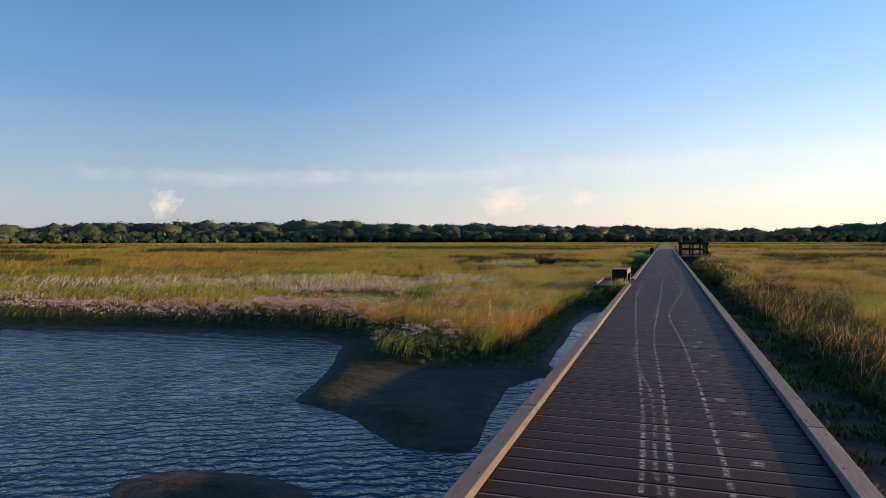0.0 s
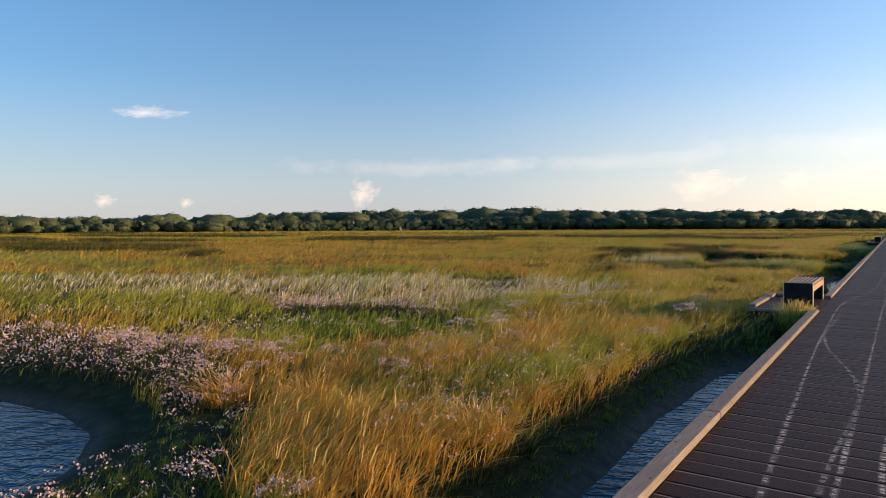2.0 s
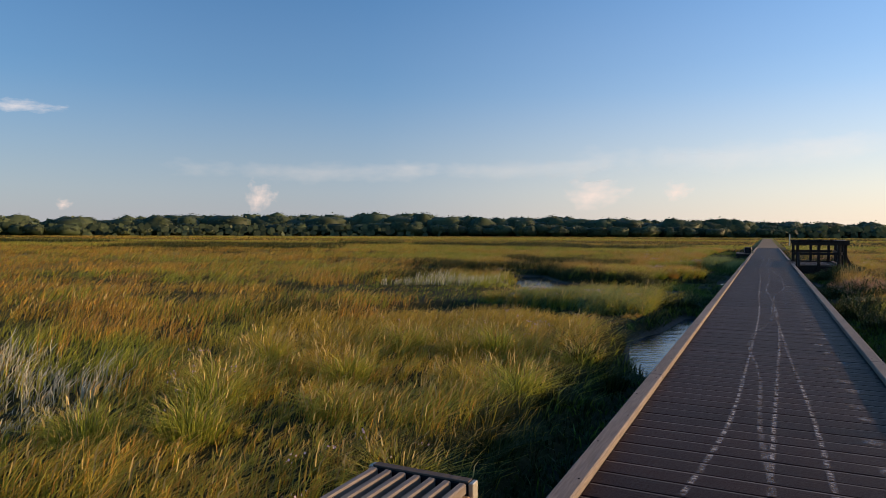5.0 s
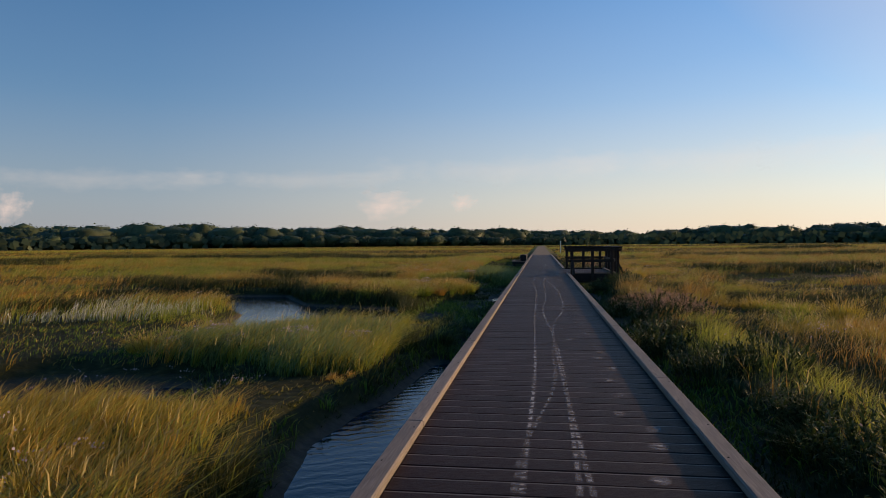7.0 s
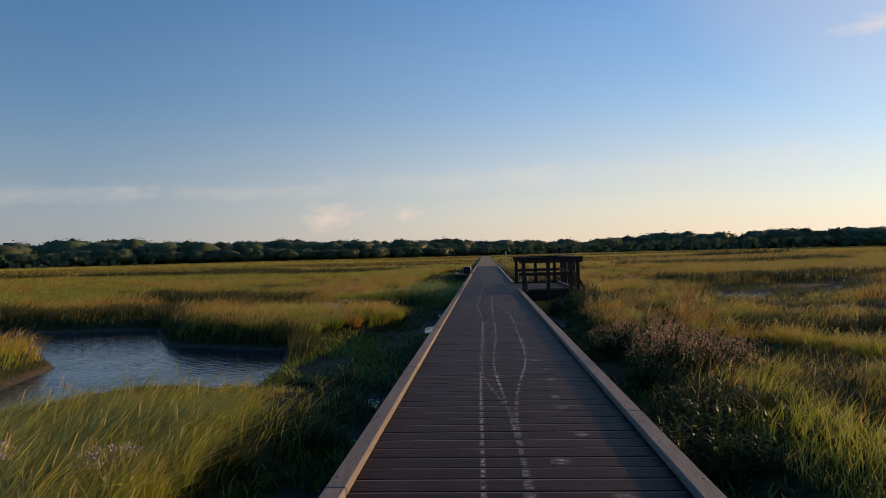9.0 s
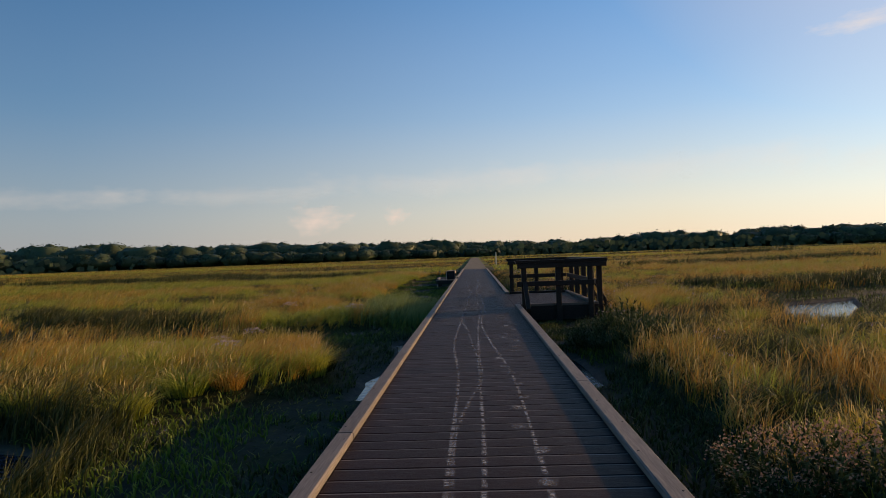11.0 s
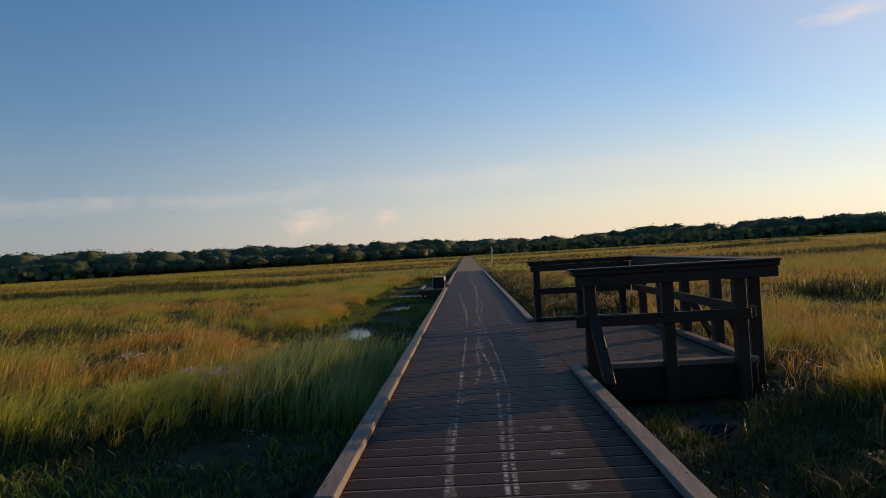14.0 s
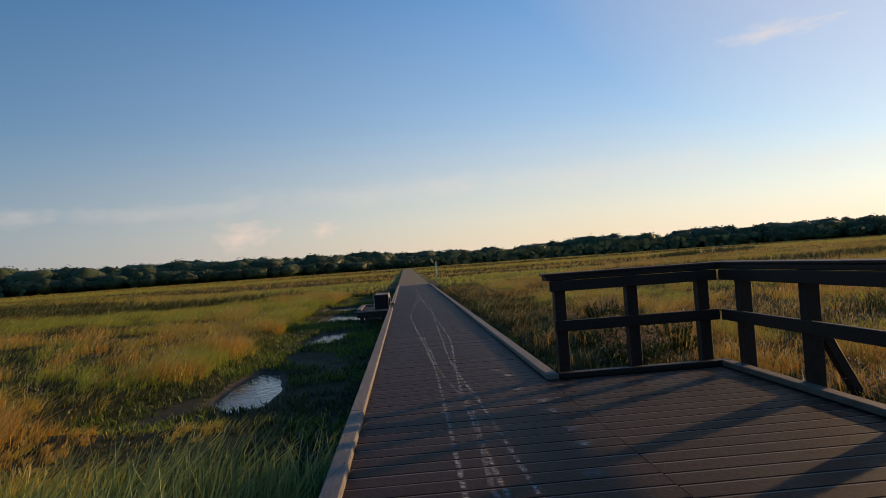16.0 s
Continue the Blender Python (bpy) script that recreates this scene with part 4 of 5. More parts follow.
MEADOW = [(-1.2, 5.2), (-7, 5.8), (-7, 8.2), (-3.4, 9.2), (-1.2, 9.6)]
in_meadow = (outside(vx, vy, MEADOW) < 0.5 * (n2 - 0.5)) & (vnoise(vx, vy, 0.8, 113) > 0.48)
kind[in_meadow & (pick < 0.7)] = 2
kind[in_tussock] = np.where(pick < 0.3, 1, np.where(pick < 0.6, 0, 6))[in_tussock]
kind[in_pale & (pick < 0.58)] = 4
kind[low | in_hollow] = 3
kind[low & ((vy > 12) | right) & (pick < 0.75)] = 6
kind[in_rim & (vx > -2.9)] = 3
kind[(in_rim | in_in) & (pick < np.where(in_rim & (vx > -2.9), 0.4, 0.95))] = 5
kind[in_tall] = 2
LOW_BANK = [(-0.3, 24.3), (-2.2, 24.5), (-3.2, 26.2), (-2.6, 27.9), (-0.9, 28.5), (-0.3, 28.4)]
in_bank = outside(vx, vy, LOW_BANK) < 0.25 * (n2 - 0.5)
kind[in_bank] = np.where(pick < 0.3, 3, np.where(pick < 0.93, 6, 2))[in_bank]
kind[in_carpet] = np.where(pick < 0.75, 3, 0)[in_carpet]
LOW_RIM = [(-3.2, 4.4), (-2.45, 3.0), (-1.4, 2.6), (-1.1, 3.3), (-1.9, 3.9), (-2.6, 4.5)]
in_low_rim = outside(vx, vy, LOW_RIM) < 0.2 * (n2 - 0.5)
kind[in_low_rim] = np.where(pick < 0.92, 3, 5)[in_low_rim]
clump = vnoise(vx, vy, 1.15, 87)
# gaps between tussocks get the dark kind as painted shade
shade_gap = (clump < 0.42) & ~in_front & ~in_mound & (dist < 9) & (dist > 0.3) & ~in_straw & ~in_lush & ~in_hollow & ~in_pale & ~in_fluff & ((vy > 12.5) | right)
kind[shade_gap & (pick < 0.85)] = 6
grow = np.clip(dist / 3.0, 1, None) ** 0.62
tall = np.select([kind == 1, kind == 2, kind == 3, kind == 4, kind == 5, kind == 6], [0.22, 0.19, 0.085, 0.165, 0.14, 0.14], 0.17)
tall = tall * rng.uniform(0.6, 1.25, len(vx)) * (0.55 + 0.5 * n1 + 0.45 * tuft)
tall = tall * np.where((vy > 12.5) | right, np.clip(0.1 + 1.8 * clump, np.where(right, 0.7, 0.4), 1.7), np.clip(0.45 + 1.1 * clump, 0.5, 1.4)) * np.where(low & ~right, 0.55, 1.0) * np.where(in_low_rim, 0.7, 1.0)
tall = np.where(in_tall, 0.20 * rng.uniform(0.6, 1.2, len(vx)), tall)
FORE = [(-6.2, 6.3), (-3.0, 6.6), (-2.9, 8.1), (-3.6, 8.3), (-4.2, 7.6), (-6, 7.9)]
tall = np.where(outside(vx, vy, FORE) < 0, 0.45 * tall, tall)
tall = np.where(right & (dist < 8), 0.85 * tall, tall)
tall = np.where(low & ~right & (vy > 37.5), 0.4 * tall, tall)
tall = np.where((vx < -0.9) & (vx > -4.2) & (vy > 18.4) & (vy < 20.4), 0.36 * tall, tall)
tall = np.where((vx < -0.3) & (vx > -2.4) & (vy > 36.3) & (vy < 39.2), 0.45 * tall, tall)
POND_FRONT = [(-0.9, 22.2), (-3.0, 21.6), (-4.6, 23.2), (-4.6, 24.4), (-0.9, 24.4)]
tall = np.where((outside(vx, vy, POND_FRONT) < 0) & ~in_mound, 0.38 * tall, tall)
tall = np.where(in_mound | in_front, np.where(in_mound, 0.27, 0.18) * rng.uniform(0.55, 1.2, len(vx)) * (0.75 + 0.5 * tuft), tall)
tall = np.where(in_carpet, 0.07 * rng.uniform(0.6, 1.2, len(vx)), tall)
tall = np.where(in_bank, 0.42 * tall, tall)
ditch = right & (dist < 0.3 + 0.5 * n1) & (vy < 33)
tall = np.where(ditch, 0.35 * tall, np.where(right & (dist < 2.4) & (vy < 33) & ~low, 1.3 * tall, tall))
width = np.select([kind == 3, kind == 4], [0.007, 0.007], 0.0055) * rng.uniform(0.7, 1.3, len(vx)) * grow
width = np.where(in_hollow & (kind == 3), 0.017, width)
tall = np.where(in_hollow & (kind == 3), 0.13 * rng.uniform(0.6, 1.2, len(vx)), tall)
lean = np.select([kind == 1, kind == 3, kind == 4], [0.62, 0.25, 0.3], 0.75) * rng.uniform(0.3, 1.5, len(vx)) * np.clip(dist / 7, 1, 1.7)
for code, name, mat, label, cat in (
        (0, "marsh_grass", G_GOLD, "golden green salt marsh grass swaying beside the boardwalk", "grass"),
        (1, "straw_grass", G_STRAW, "dry orange straw coloured tall marsh grass", "grass"),
        (2, "green_grass", G_GREEN, "lush green marsh grass growing near the boardwalk", "grass"),
        (6, "bank_grass", G_DARK, "creek bank grass with the shade put into its dark green", "grass"),
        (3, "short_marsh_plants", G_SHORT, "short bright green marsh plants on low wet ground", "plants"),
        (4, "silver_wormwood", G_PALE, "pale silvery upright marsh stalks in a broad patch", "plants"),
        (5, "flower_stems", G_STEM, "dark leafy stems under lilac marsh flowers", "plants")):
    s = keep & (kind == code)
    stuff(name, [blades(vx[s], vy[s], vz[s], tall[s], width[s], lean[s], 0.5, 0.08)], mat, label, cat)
# flower heads and seed heads
s = keep & (kind == 5) & (rng.random(len(vx)) < 0.36) & (dist < 14)
patch_n = vnoise(vx, vy, 1.1, 77)
s |= keep & (vx < -0.9) & (vy < 12) & (vy > 3.5) & (dist < 9) & (patch_n > 0.55) & (rng.random(len(vx)) < 0.045)
s |= keep & (dist > 0.8) & (dist < 5) & (patch_n > 0.68) & (rng.random(len(vx)) < 0.02)
stuff("lilac_flowers", [heads(vx[s], vy[s], vz[s] + tall[s] * 0.95, 0.0058 * grow[s], 0.4, 7, 0.019 * grow[s])], G_LILAC, "lilac sea lavender flower heads above the marsh grass", "flowers")
s = keep & ((kind == 0) | (kind == 1)) & (rng.random(len(vx)) < 0.10) & (dist < 12)
stuff("seed_heads", [blades(vx[s], vy[s], vz[s] + tall[s] * 0.8, tall[s] * 0.38, 0.0065 * grow[s], rng.uniform(0.2, 0.7, s.sum()), 0.6, 0.1)], G_SEED, "pale feathery seed heads on the marsh grass", "grass")


# tall tuft at the corner of the bench bay
n_ = 1500
tx_, ty_ = rng.normal(-0.2, 0.075, n_), rng.normal(10.49, 0.05, n_)
ok = (ty_ < 10.58) & (tx_ < -0.1) & (tx_ > -0.6)
tx_, ty_ = tx_[ok], ty_[ok]
th_ = rng.uniform(0.2, 0.46, len(tx_))
tz_ = ground_z(tx_, ty_)
fan_ = np.arctan2(ty_ - 10.47, tx_ + 0.24) + rng.normal(0, 0.6, len(tx_))
stuff("grass_tuft", [blades(tx_, ty_, tz_, th_, np.full(len(tx_), 0.0055), rng.uniform(0.02, 0.3, len(tx_)), 0.5, 0.06, fan_)],
      G_TUFT, "tall green grass tuft beside the bench", "grass")
tx_, ty_, tz_, th_ = tx_[::4], ty_[::4], tz_[::4], th_[::4]
stuff("tuft_seed_heads", [blades(tx_, ty_, tz_ + th_ * 0.85, np.full(len(tx_), 0.085), np.full(len(tx_), 0.0075), rng.uniform(0.1, 0.5, len(tx_)), 0.4, 0.05)],
      G_SEED, "pale seed heads of the grass tuft beside the bench", "grass")

under_ = []
# dense standing grass on the raised banks beside the creek; dark blades for the shaded bank behind the pond
for outline, n_, high_, mat, name, label in (([(-1.0, 28.9), (-1.9, 28.7), (-2.1, 30.2), (-1.3, 30.6)], 5000, 0.27, G_STRAW, "orange_tuft_grass", "dense dry orange grass tuft on the creek bank"),
                                             ([(-2.2, 28.2), (-4.4, 27.8), (-4.6, 30.4), (-2.3, 30.7)], 12000, 0.25, G_GREEN, "leaning_grass", "dense green grass leaning in the wind"),
                                             ([(-1.6, 9.7), (-4.2, 9.9), (-4.4, 11.6), (-1.2, 12.0)], 12000, 0.24, G_GREEN, "windblown_grass", "long green grass bent over by the wind"),
                                             ([(-4.7, 27.9), (-3.6, 27.3), (-2.2, 26.95), (-1.75, 25.9), (-1.45, 27.0), (-2.4, 28.1), (-4.4, 28.7)], 9000, 0.25, G_DARK, "pond_bank_rushes", "dark blades standing in for the shaded bank behind the tidal pond"),
                                             (MOUND, 18000, 0.28, G_REED, "mound_grass", "dense tall green grass on a mound between creek and pond"),
                                             (FRONT_TUFT, 9000, 0.19, G_GOLD, "bank_top_grass", "dense golden green grass on the creek bank"),
                                             ([(1.95, 12), (2.0, 17.5), (2.15, 19), (1.95, 21.5), (2.1, 24), (2.5, 30), (3.0, 31), (2.7, 25), (2.7, 12)], 20000, 0.25, G_GREEN, "ditch_edge_grass", "dense green grass along the edge of the ditch")):
    lo_, hi_ = np.min(outline, 0), np.max(outline, 0)
    mx_, my_ = rng.uniform(lo_[0], hi_[0], n_), rng.uniform(lo_[1], hi_[1], n_)
    edge_ = outside(mx_, my_, outline)
    hum_ = vnoise(mx_, my_, 1.8, 151)
    ok = (edge_ < 0.1 * (hum_ - 0.5)) & (hum_ > 0.3)
    mx_, my_, edge_, hum_ = mx_[ok], my_[ok], edge_[ok], hum_[ok]
    mz_ = ground_z(mx_, my_)
    ok = mz_ > WATER + 0.03
    mx_, my_, mz_, edge_, hum_ = mx_[ok], my_[ok], mz_[ok], edge_[ok], hum_[ok]
    mt_ = high_ * rng.uniform(0.5, 1.15, len(mx_)) * np.clip(0.45 - 2.2 * edge_, 0.4, 1.0) * (0.5 + 0.9 * hum_)
    stuff(name, [blades(mx_, my_, mz_, mt_, rng.uniform(0.005, 0.009, len(mx_)), rng.uniform(0.1, 0.7, len(mx_)), 0.5, 0.06)], mat, label, "grass")
    # shorter dark blades added to colour in the shade at the grass's foot
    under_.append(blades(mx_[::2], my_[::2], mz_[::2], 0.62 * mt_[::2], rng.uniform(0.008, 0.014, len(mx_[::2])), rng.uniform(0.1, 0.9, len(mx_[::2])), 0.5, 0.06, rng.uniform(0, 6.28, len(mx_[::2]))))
stuff("undergrowth", under_, G_DARK, "dark green blades added as shade at the foot of the tall grass", "grass")

# tall reeds beside the walk, across from the platform
n_ = 3200
rx_, ry_ = rng.uniform(-1.35, -0.12, n_), rng.uniform(33.4, 36.2, n_)
ok = (outside(rx_, ry_, TALL_TUFT) < 0.05) & (vnoise(rx_, ry_, 2.2, 141) > 0.4)
rx_, ry_ = rx_[ok], ry_[ok]
stuff("reed_tuft", [blades(rx_, ry_, ground_z(rx_, ry_), rng.uniform(0.24, 0.50, len(rx_)), np.full(len(rx_), 0.008), rng.uniform(0.1, 0.45, len(rx_)), 0.5, 0.06)], G_REED,
      "tall fresh green reeds leaning beside the boardwalk", "reeds")

# low wet plants on the creek banks beside the walk
n_ = 170000
lx_ = np.where(rng.random(n_) < 0.6, rng.uniform(-2.6, -0.1, n_), rng.uniform(1.42, 2.8, n_))
ly_ = rng.uniform(-1, 60, n_)
lz_ = ground_z(lx_, ly_)
FLAT = [(-0.3, 28.3), (-0.75, 28.6), (-1.25, 30.2), (-0.95, 31.6), (-0.3, 32.2)]
ok = ((lx_ > 0) | (ly_ > 9)) & (lz_ > WATER + 0.028) & (lz_ < -0.19) & (outside(lx_, ly_, FLAT) > 0.05) & (vnoise(lx_, ly_, 1.6, 101) > 0.36)
ok &= ~((lx_ < 0) & (lx_ > -0.8) & (((ly_ > 10.5) & (ly_ < 12.45)) | ((ly_ > 46.6) & (ly_ < 48.6)))) & ~((lx_ > 1.4) & (ly_ > 33.7) & (ly_ < 37.6))
lx_, ly_, lz_ = lx_[ok], ly_[ok], lz_[ok]
dim = vnoise(lx_, ly_, 0.9, 103) + 0.25 * (rng.random(len(lx_)) - 0.5) + 0.12 * (lx_ > 0) < 0.52
for pick_, name, mat, label in ((dim, "low_creek_plants", G_SHORT, "low bright green plants carpeting the creek bank"),
                                (~dim, "low_bank_plants", G_SHRUB, "low dark green plants on the wet creek bank")):
    stuff(name, [blades(lx_[pick_], ly_[pick_], lz_[pick_], rng.uniform(0.05, 0.12, pick_.sum()), rng.uniform(0.008, 0.018, pick_.sum()),
                        rng.uniform(0.1, 0.7, pick_.sum()), 0.4, 0.1, rng.uniform(0, 6.28, pick_.sum()))], mat, label, "plants")

# dark blades in bands, standing in for the shaded bank faces along far creeks
BANKS = [((6.2, 40.4), (8.6, 38.9), (11.7, 40.9), (14, 40.1)), ((3.3, 28.8), (4.2, 27.0), (5.4, 26.9), (8.0, 27.3)), ((-10.6, 31.4), (-7.1, 30.0), (-5.6, 31.3)),
         ((-5.6, 29.9), (-3.9, 27.9), (-2.1, 27.1), (-1.75, 25.8)), ((-52, 22.5), (-32, 24.5)), ((-58, 32), (-44, 33.5)), ((-46, 49.5), (-38, 52), (-30, 54.5)), ((-95, 50), (-60, 56)),
         ((-44, 17.6), (-36, 19), (-28, 21.4)), ((-66, 27.2), (-81, 36.6)), ((-24.6, 20.2), (-22.8, 18.6)), ((-42, 43.5), (-33, 45), (-25.5, 47.3)), ((-9.0, 36.1), (-6, 34.2), (-3.4, 31.2)),
         ((-28.4, 64.4), (-14, 59.3), (-8.7, 57.5), (-4.3, 60.3)), ((-21, 68.5), (-13.3, 64.3)), ((-36, 63), (-30, 64)), ((-6.9, 34.9), (-3.5, 33.8)), ((38, 103), (24, 92)),
         ((-120, 70), (-150, 80)), ((23.6, 62.3), (15, 60), (9, 61)), ((-8.1, 24.3), (-6.3, 25.3)), ((-5.6, 17.6), (-4.5, 17.9))]
bx_, by_, bs_ = [], [], []
for line in BANKS:
    for (x0, y0), (x1, y1) in zip(line[:-1], line[1:]):
        far_ = max(1.0, math.hypot((x0 + x1) / 2, (y0 + y1) / 2 - 15) / 14)
        n_ = int(620 * math.hypot(x1 - x0, y1 - y0) / far_)
        k_ = rng.random(n_)
        bx_.append(x0 + (x1 - x0) * k_ + rng.normal(0, 0.12, n_) * far_), by_.append(y0 + (y1 - y0) * k_ + rng.normal(0, 0.22, n_) * far_ + 0.3 * np.sin(k_ * 7))
        bs_.append(np.full(n_, far_))
bx_, by_, bs_ = np.concatenate(bx_), np.concatenate(by_), np.concatenate(bs_)
bz_ = ground_z(bx_, by_)
ok = bz_ > WATER + 0.02
bx_, by_, bz_, bs_ = bx_[ok], by_[ok], bz_[ok], bs_[ok]
stuff("rush_bank", [blades(bx_, by_, bz_, rng.uniform(0.16, 0.32, len(bx_)) * bs_ ** 0.35, 0.010 * bs_, rng.uniform(0.1, 0.6, len(bx_)), 0.4, 0.05)], G_DARK,
      "bands of dark blades standing in for shaded creek bank faces", "rushes")

# far tufts out over the open marsh; the dark bands stand in for shaded creek banks
n_ = 170000
fr_ = np.exp(rng.uniform(math.log(38), math.log(185), n_))
fa_ = np.radians(rng.uniform(-85, 50, n_))
fx_, fy_ = fr_ * np.sin(fa_), 12 + fr_ * np.cos(fa_)
ok = ((fx_ < -0.6) | (fx_ > 1.9)) & ((np.abs(fx_) > 14) | (fy_ > 62))
fx_, fy_, fr_ = fx_[ok], fy_[ok], fr_[ok]
fs_ = vnoise(fx_ * 0.10 + 9, fy_, 0.10, 131) + 0.10 * (rng.random(len(fx_)) - 0.5)
sz_ = fr_ / 60
for pick_, name, mat, label in ((fs_ < 0.42, "far_green_grass", G_GREEN, "distant green bands of marsh grass"),
                                ((fs_ >= 0.42) & (fs_ < 0.56), "far_marsh_grass", G_GOLD, "distant golden marsh grass"),
                                ((fs_ >= 0.56) & (fs_ < 0.615), "far_straw_grass", G_STRAW, "distant bands of dry rusty marsh grass"),
                                (fs_ >= 0.615, "far_rushes", G_DARK, "distant dark blades standing in for the shaded banks of hidden creeks")):
    n_ = pick_.sum()
    stuff(name, [blades(fx_[pick_], fy_[pick_], ground_z(fx_[pick_], fy_[pick_]), rng.uniform(0.10, 0.24, n_) * np.sqrt(sz_[pick_]), 0.05 * sz_[pick_] * rng.uniform(0.6, 1.3, n_),
                        rng.uniform(0.3, 1.0, n_), 0.5, 0.1)], mat, label, "grass")


# ---- single tussocks and flowering plants that stand out beside the walk ----
def joined(name, pieces, material, parent):
    co, tri, up, base = [], [], [], 0
    for c, t, u in pieces:
        co.append(c), tri.append(t + base), up.append(u)
        base += len(c)
    me = raw_mesh(name, np.concatenate(co), np.concatenate(tri), False, np.concatenate(up))
    me.materials.append(material)
    ob = new(name, me)
    ob.parent = parent
    ob["kind"] = "stuff"
    return ob


def tussock(label, blade_mat, seed_mat, n, radius, height, seeds):
    t = tagged(new("grass_tussock"), label, "grass", "tussocks beside the boardwalk")
    a, r = rng.uniform(0, 2 * np.pi, n), radius * np.sqrt(rng.random(n))
    x, y = r * np.cos(a), r * np.sin(a)
    h = height * rng.uniform(0.55, 1.1, n) * (1.05 - 0.35 * r / radius)
    way = a + rng.normal(0, 0.5, n)
    ln = 0.15 + 0.75 * r / radius * rng.uniform(0.5, 1.3, n)
    joined("foliage", [blades(x, y, np.zeros(n), h, rng.uniform(0.004, 0.008, n), ln, 0.55, 0.12, way)], blade_mat, t)
    k = rng.random(n) < seeds
    if seeds:
        joined("seed_fluff", [blades(x[k] + 0.5 * ln[k] * h[k] * np.cos(way[k]), y[k] + 0.5 * ln[k] * h[k] * np.sin(way[k]), h[k] * 0.85,
                                     np.full(k.sum(), 0.07), np.full(k.sum(), 0.0065), np.full(k.sum(), 0.5), 0.5, 0.1, way[k])], seed_mat, t)
    return t


def flowering_plant(label, n, radius, height):
    t = tagged(new("sea_lavender"), label, "flowers", "flowering plants beside the boardwalk")
    a, r = rng.uniform(0, 2 * np.pi, n), radius * np.sqrt(rng.random(n))
    x, y = r * np.cos(a), r * np.sin(a)
    h = height * rng.uniform(0.7, 1.1, n)
    joined("leaf_rosette", [blades(x * 0.8, y * 0.8, np.zeros(n), h * 0.5, np.full(n, 0.018), np.full(n, 0.9), 0.4, 0.2, a)], G_SHORT, t)
    joined("stalk_spray", [blades(x, y, np.zeros(n), h, np.full(n, 0.004), np.full(n, 0.3), 0.3, 0.0, a)], G_STEM, t)
    joined("blossom", [heads(x * 1.3, y * 1.3, h, np.full(n, 0.0055), 0.3, 16, np.full(n, 0.021))], G_LILAC, t)
    return t


def shrub(label, tops):
    """Low leafy scrub: woody stems, many broad leaves and, where it blooms, rusty tops."""
    t = tagged(new("marsh_shrub"), label, "shrub", "low scrub beside the boardwalk")
    n = 60
    a, r = rng.uniform(0, 2 * np.pi, n), 0.26 * np.sqrt(rng.random(n))
    x, y = r * np.cos(a), r * np.sin(a)
    h = 0.30 * rng.uniform(0.6, 1.1, n) * (1.1 - 1.6 * r)
    joined("stem", [blades(x, y, np.zeros(n), h, np.full(n, 0.006), 0.2 + r, 0.3, 0.0, a)], G_STEM, t)
    k = 26
    f = np.tile(np.linspace(0.15, 1.0, k), n)
    lx, ly, lh = np.repeat(x, k), np.repeat(y, k), np.repeat(h, k) * f
    la = np.repeat(a, k)
    way = rng.uniform(0, 2 * np.pi, n * k)
    out = np.repeat(0.2 + r, k) * lh * 0.9
    m = n * k
    joined("leaf_mass", [blades(lx + out * np.cos(la), ly + out * np.sin(la), lh, rng.uniform(0.02, 0.045, m), rng.uniform(0.009, 0.016, m),
                                rng.uniform(0.5, 1.4, m), 0.5, 0.1, way)], G_SHRUB, t)
    if tops:
        joined("rusty_top", [heads(x * 1.25, y * 1.25, h * 1.02, np.full(n, 0.006), 0.9, 16, np.full(n, 0.022))], G_RUST, t)
    return t


def planted(made, spots):
    """Sets a plant and its copies out at places, each turned and sized on its own."""
    for i, (x, y) in enumerate(spots):
        z = float(ground_z(np.array([x]), np.array([y]))[0])
        s = rng.uniform(0.75, 1.25)
        m = pose(x, y, z - 0.01, 0, 0, rng.uniform(0, 360))
        ob = made if i == 0 else copy_thing(made, m)
        ob.matrix_basis = m @ Matrix.Diagonal((s, s, s * rng.uniform(0.85, 1.15), 1))


def spots_in(x0, x1, y0, y1, n, gap):
    """Places on firm ground in a strip, kept apart from one another."""
    found, tries = [], 0
    while len(found) < n and tries < 4000:
        tries += 1
        x, y = rng.uniform(x0, x1), rng.uniform(y0, y1)
        if ground_z(np.array([x]), np.array([y]))[0] > -0.24 and not (21.4 < y < 24.6 and -4.8 < x < -0.6) and not (17.6 < y < 20.6 and -4.2 < x < -0.9) and all(math.hypot(x - a, y - b) > gap for a, b in found):
            found.append((x, y))
    return found


planted(tussock("dense tussock of green marsh grass", G_GREEN, G_SEED, 420, 0.15, 0.30, 0.10), spots_in(-3.2, -0.75, 12.8, 36, 26, 0.5) + spots_in(2.5, 4.8, 14, 32, 16, 0.6))
planted(tussock("dry straw coloured tussock of tall marsh grass", G_STRAW, G_SEED, 380, 0.14, 0.27, 0.12), spots_in(-3.0, -1.1, 4.4, 8.5, 14, 0.42) + spots_in(-4, -1.0, 27, 31, 8, 0.5))
planted(tussock("golden green tussock of tall marsh grass", G_GOLD, G_SEED, 420, 0.16, 0.30, 0.12), spots_in(2.7, 5.5, 15, 40, 18, 0.6) + spots_in(-3.5, -1.0, 15, 21, 9, 0.5))
# dark tussocks whose tone holds the shade along the banks
planted(tussock("creek bank tussock with the shade put into its dark green", G_DARK, G_SEED, 420, 0.16, 0.26, 0.0), spots_in(1.55, 2.6, 12, 33, 22, 0.4) + spots_in(-1.1, -0.5, 13, 36, 18, 0.4))
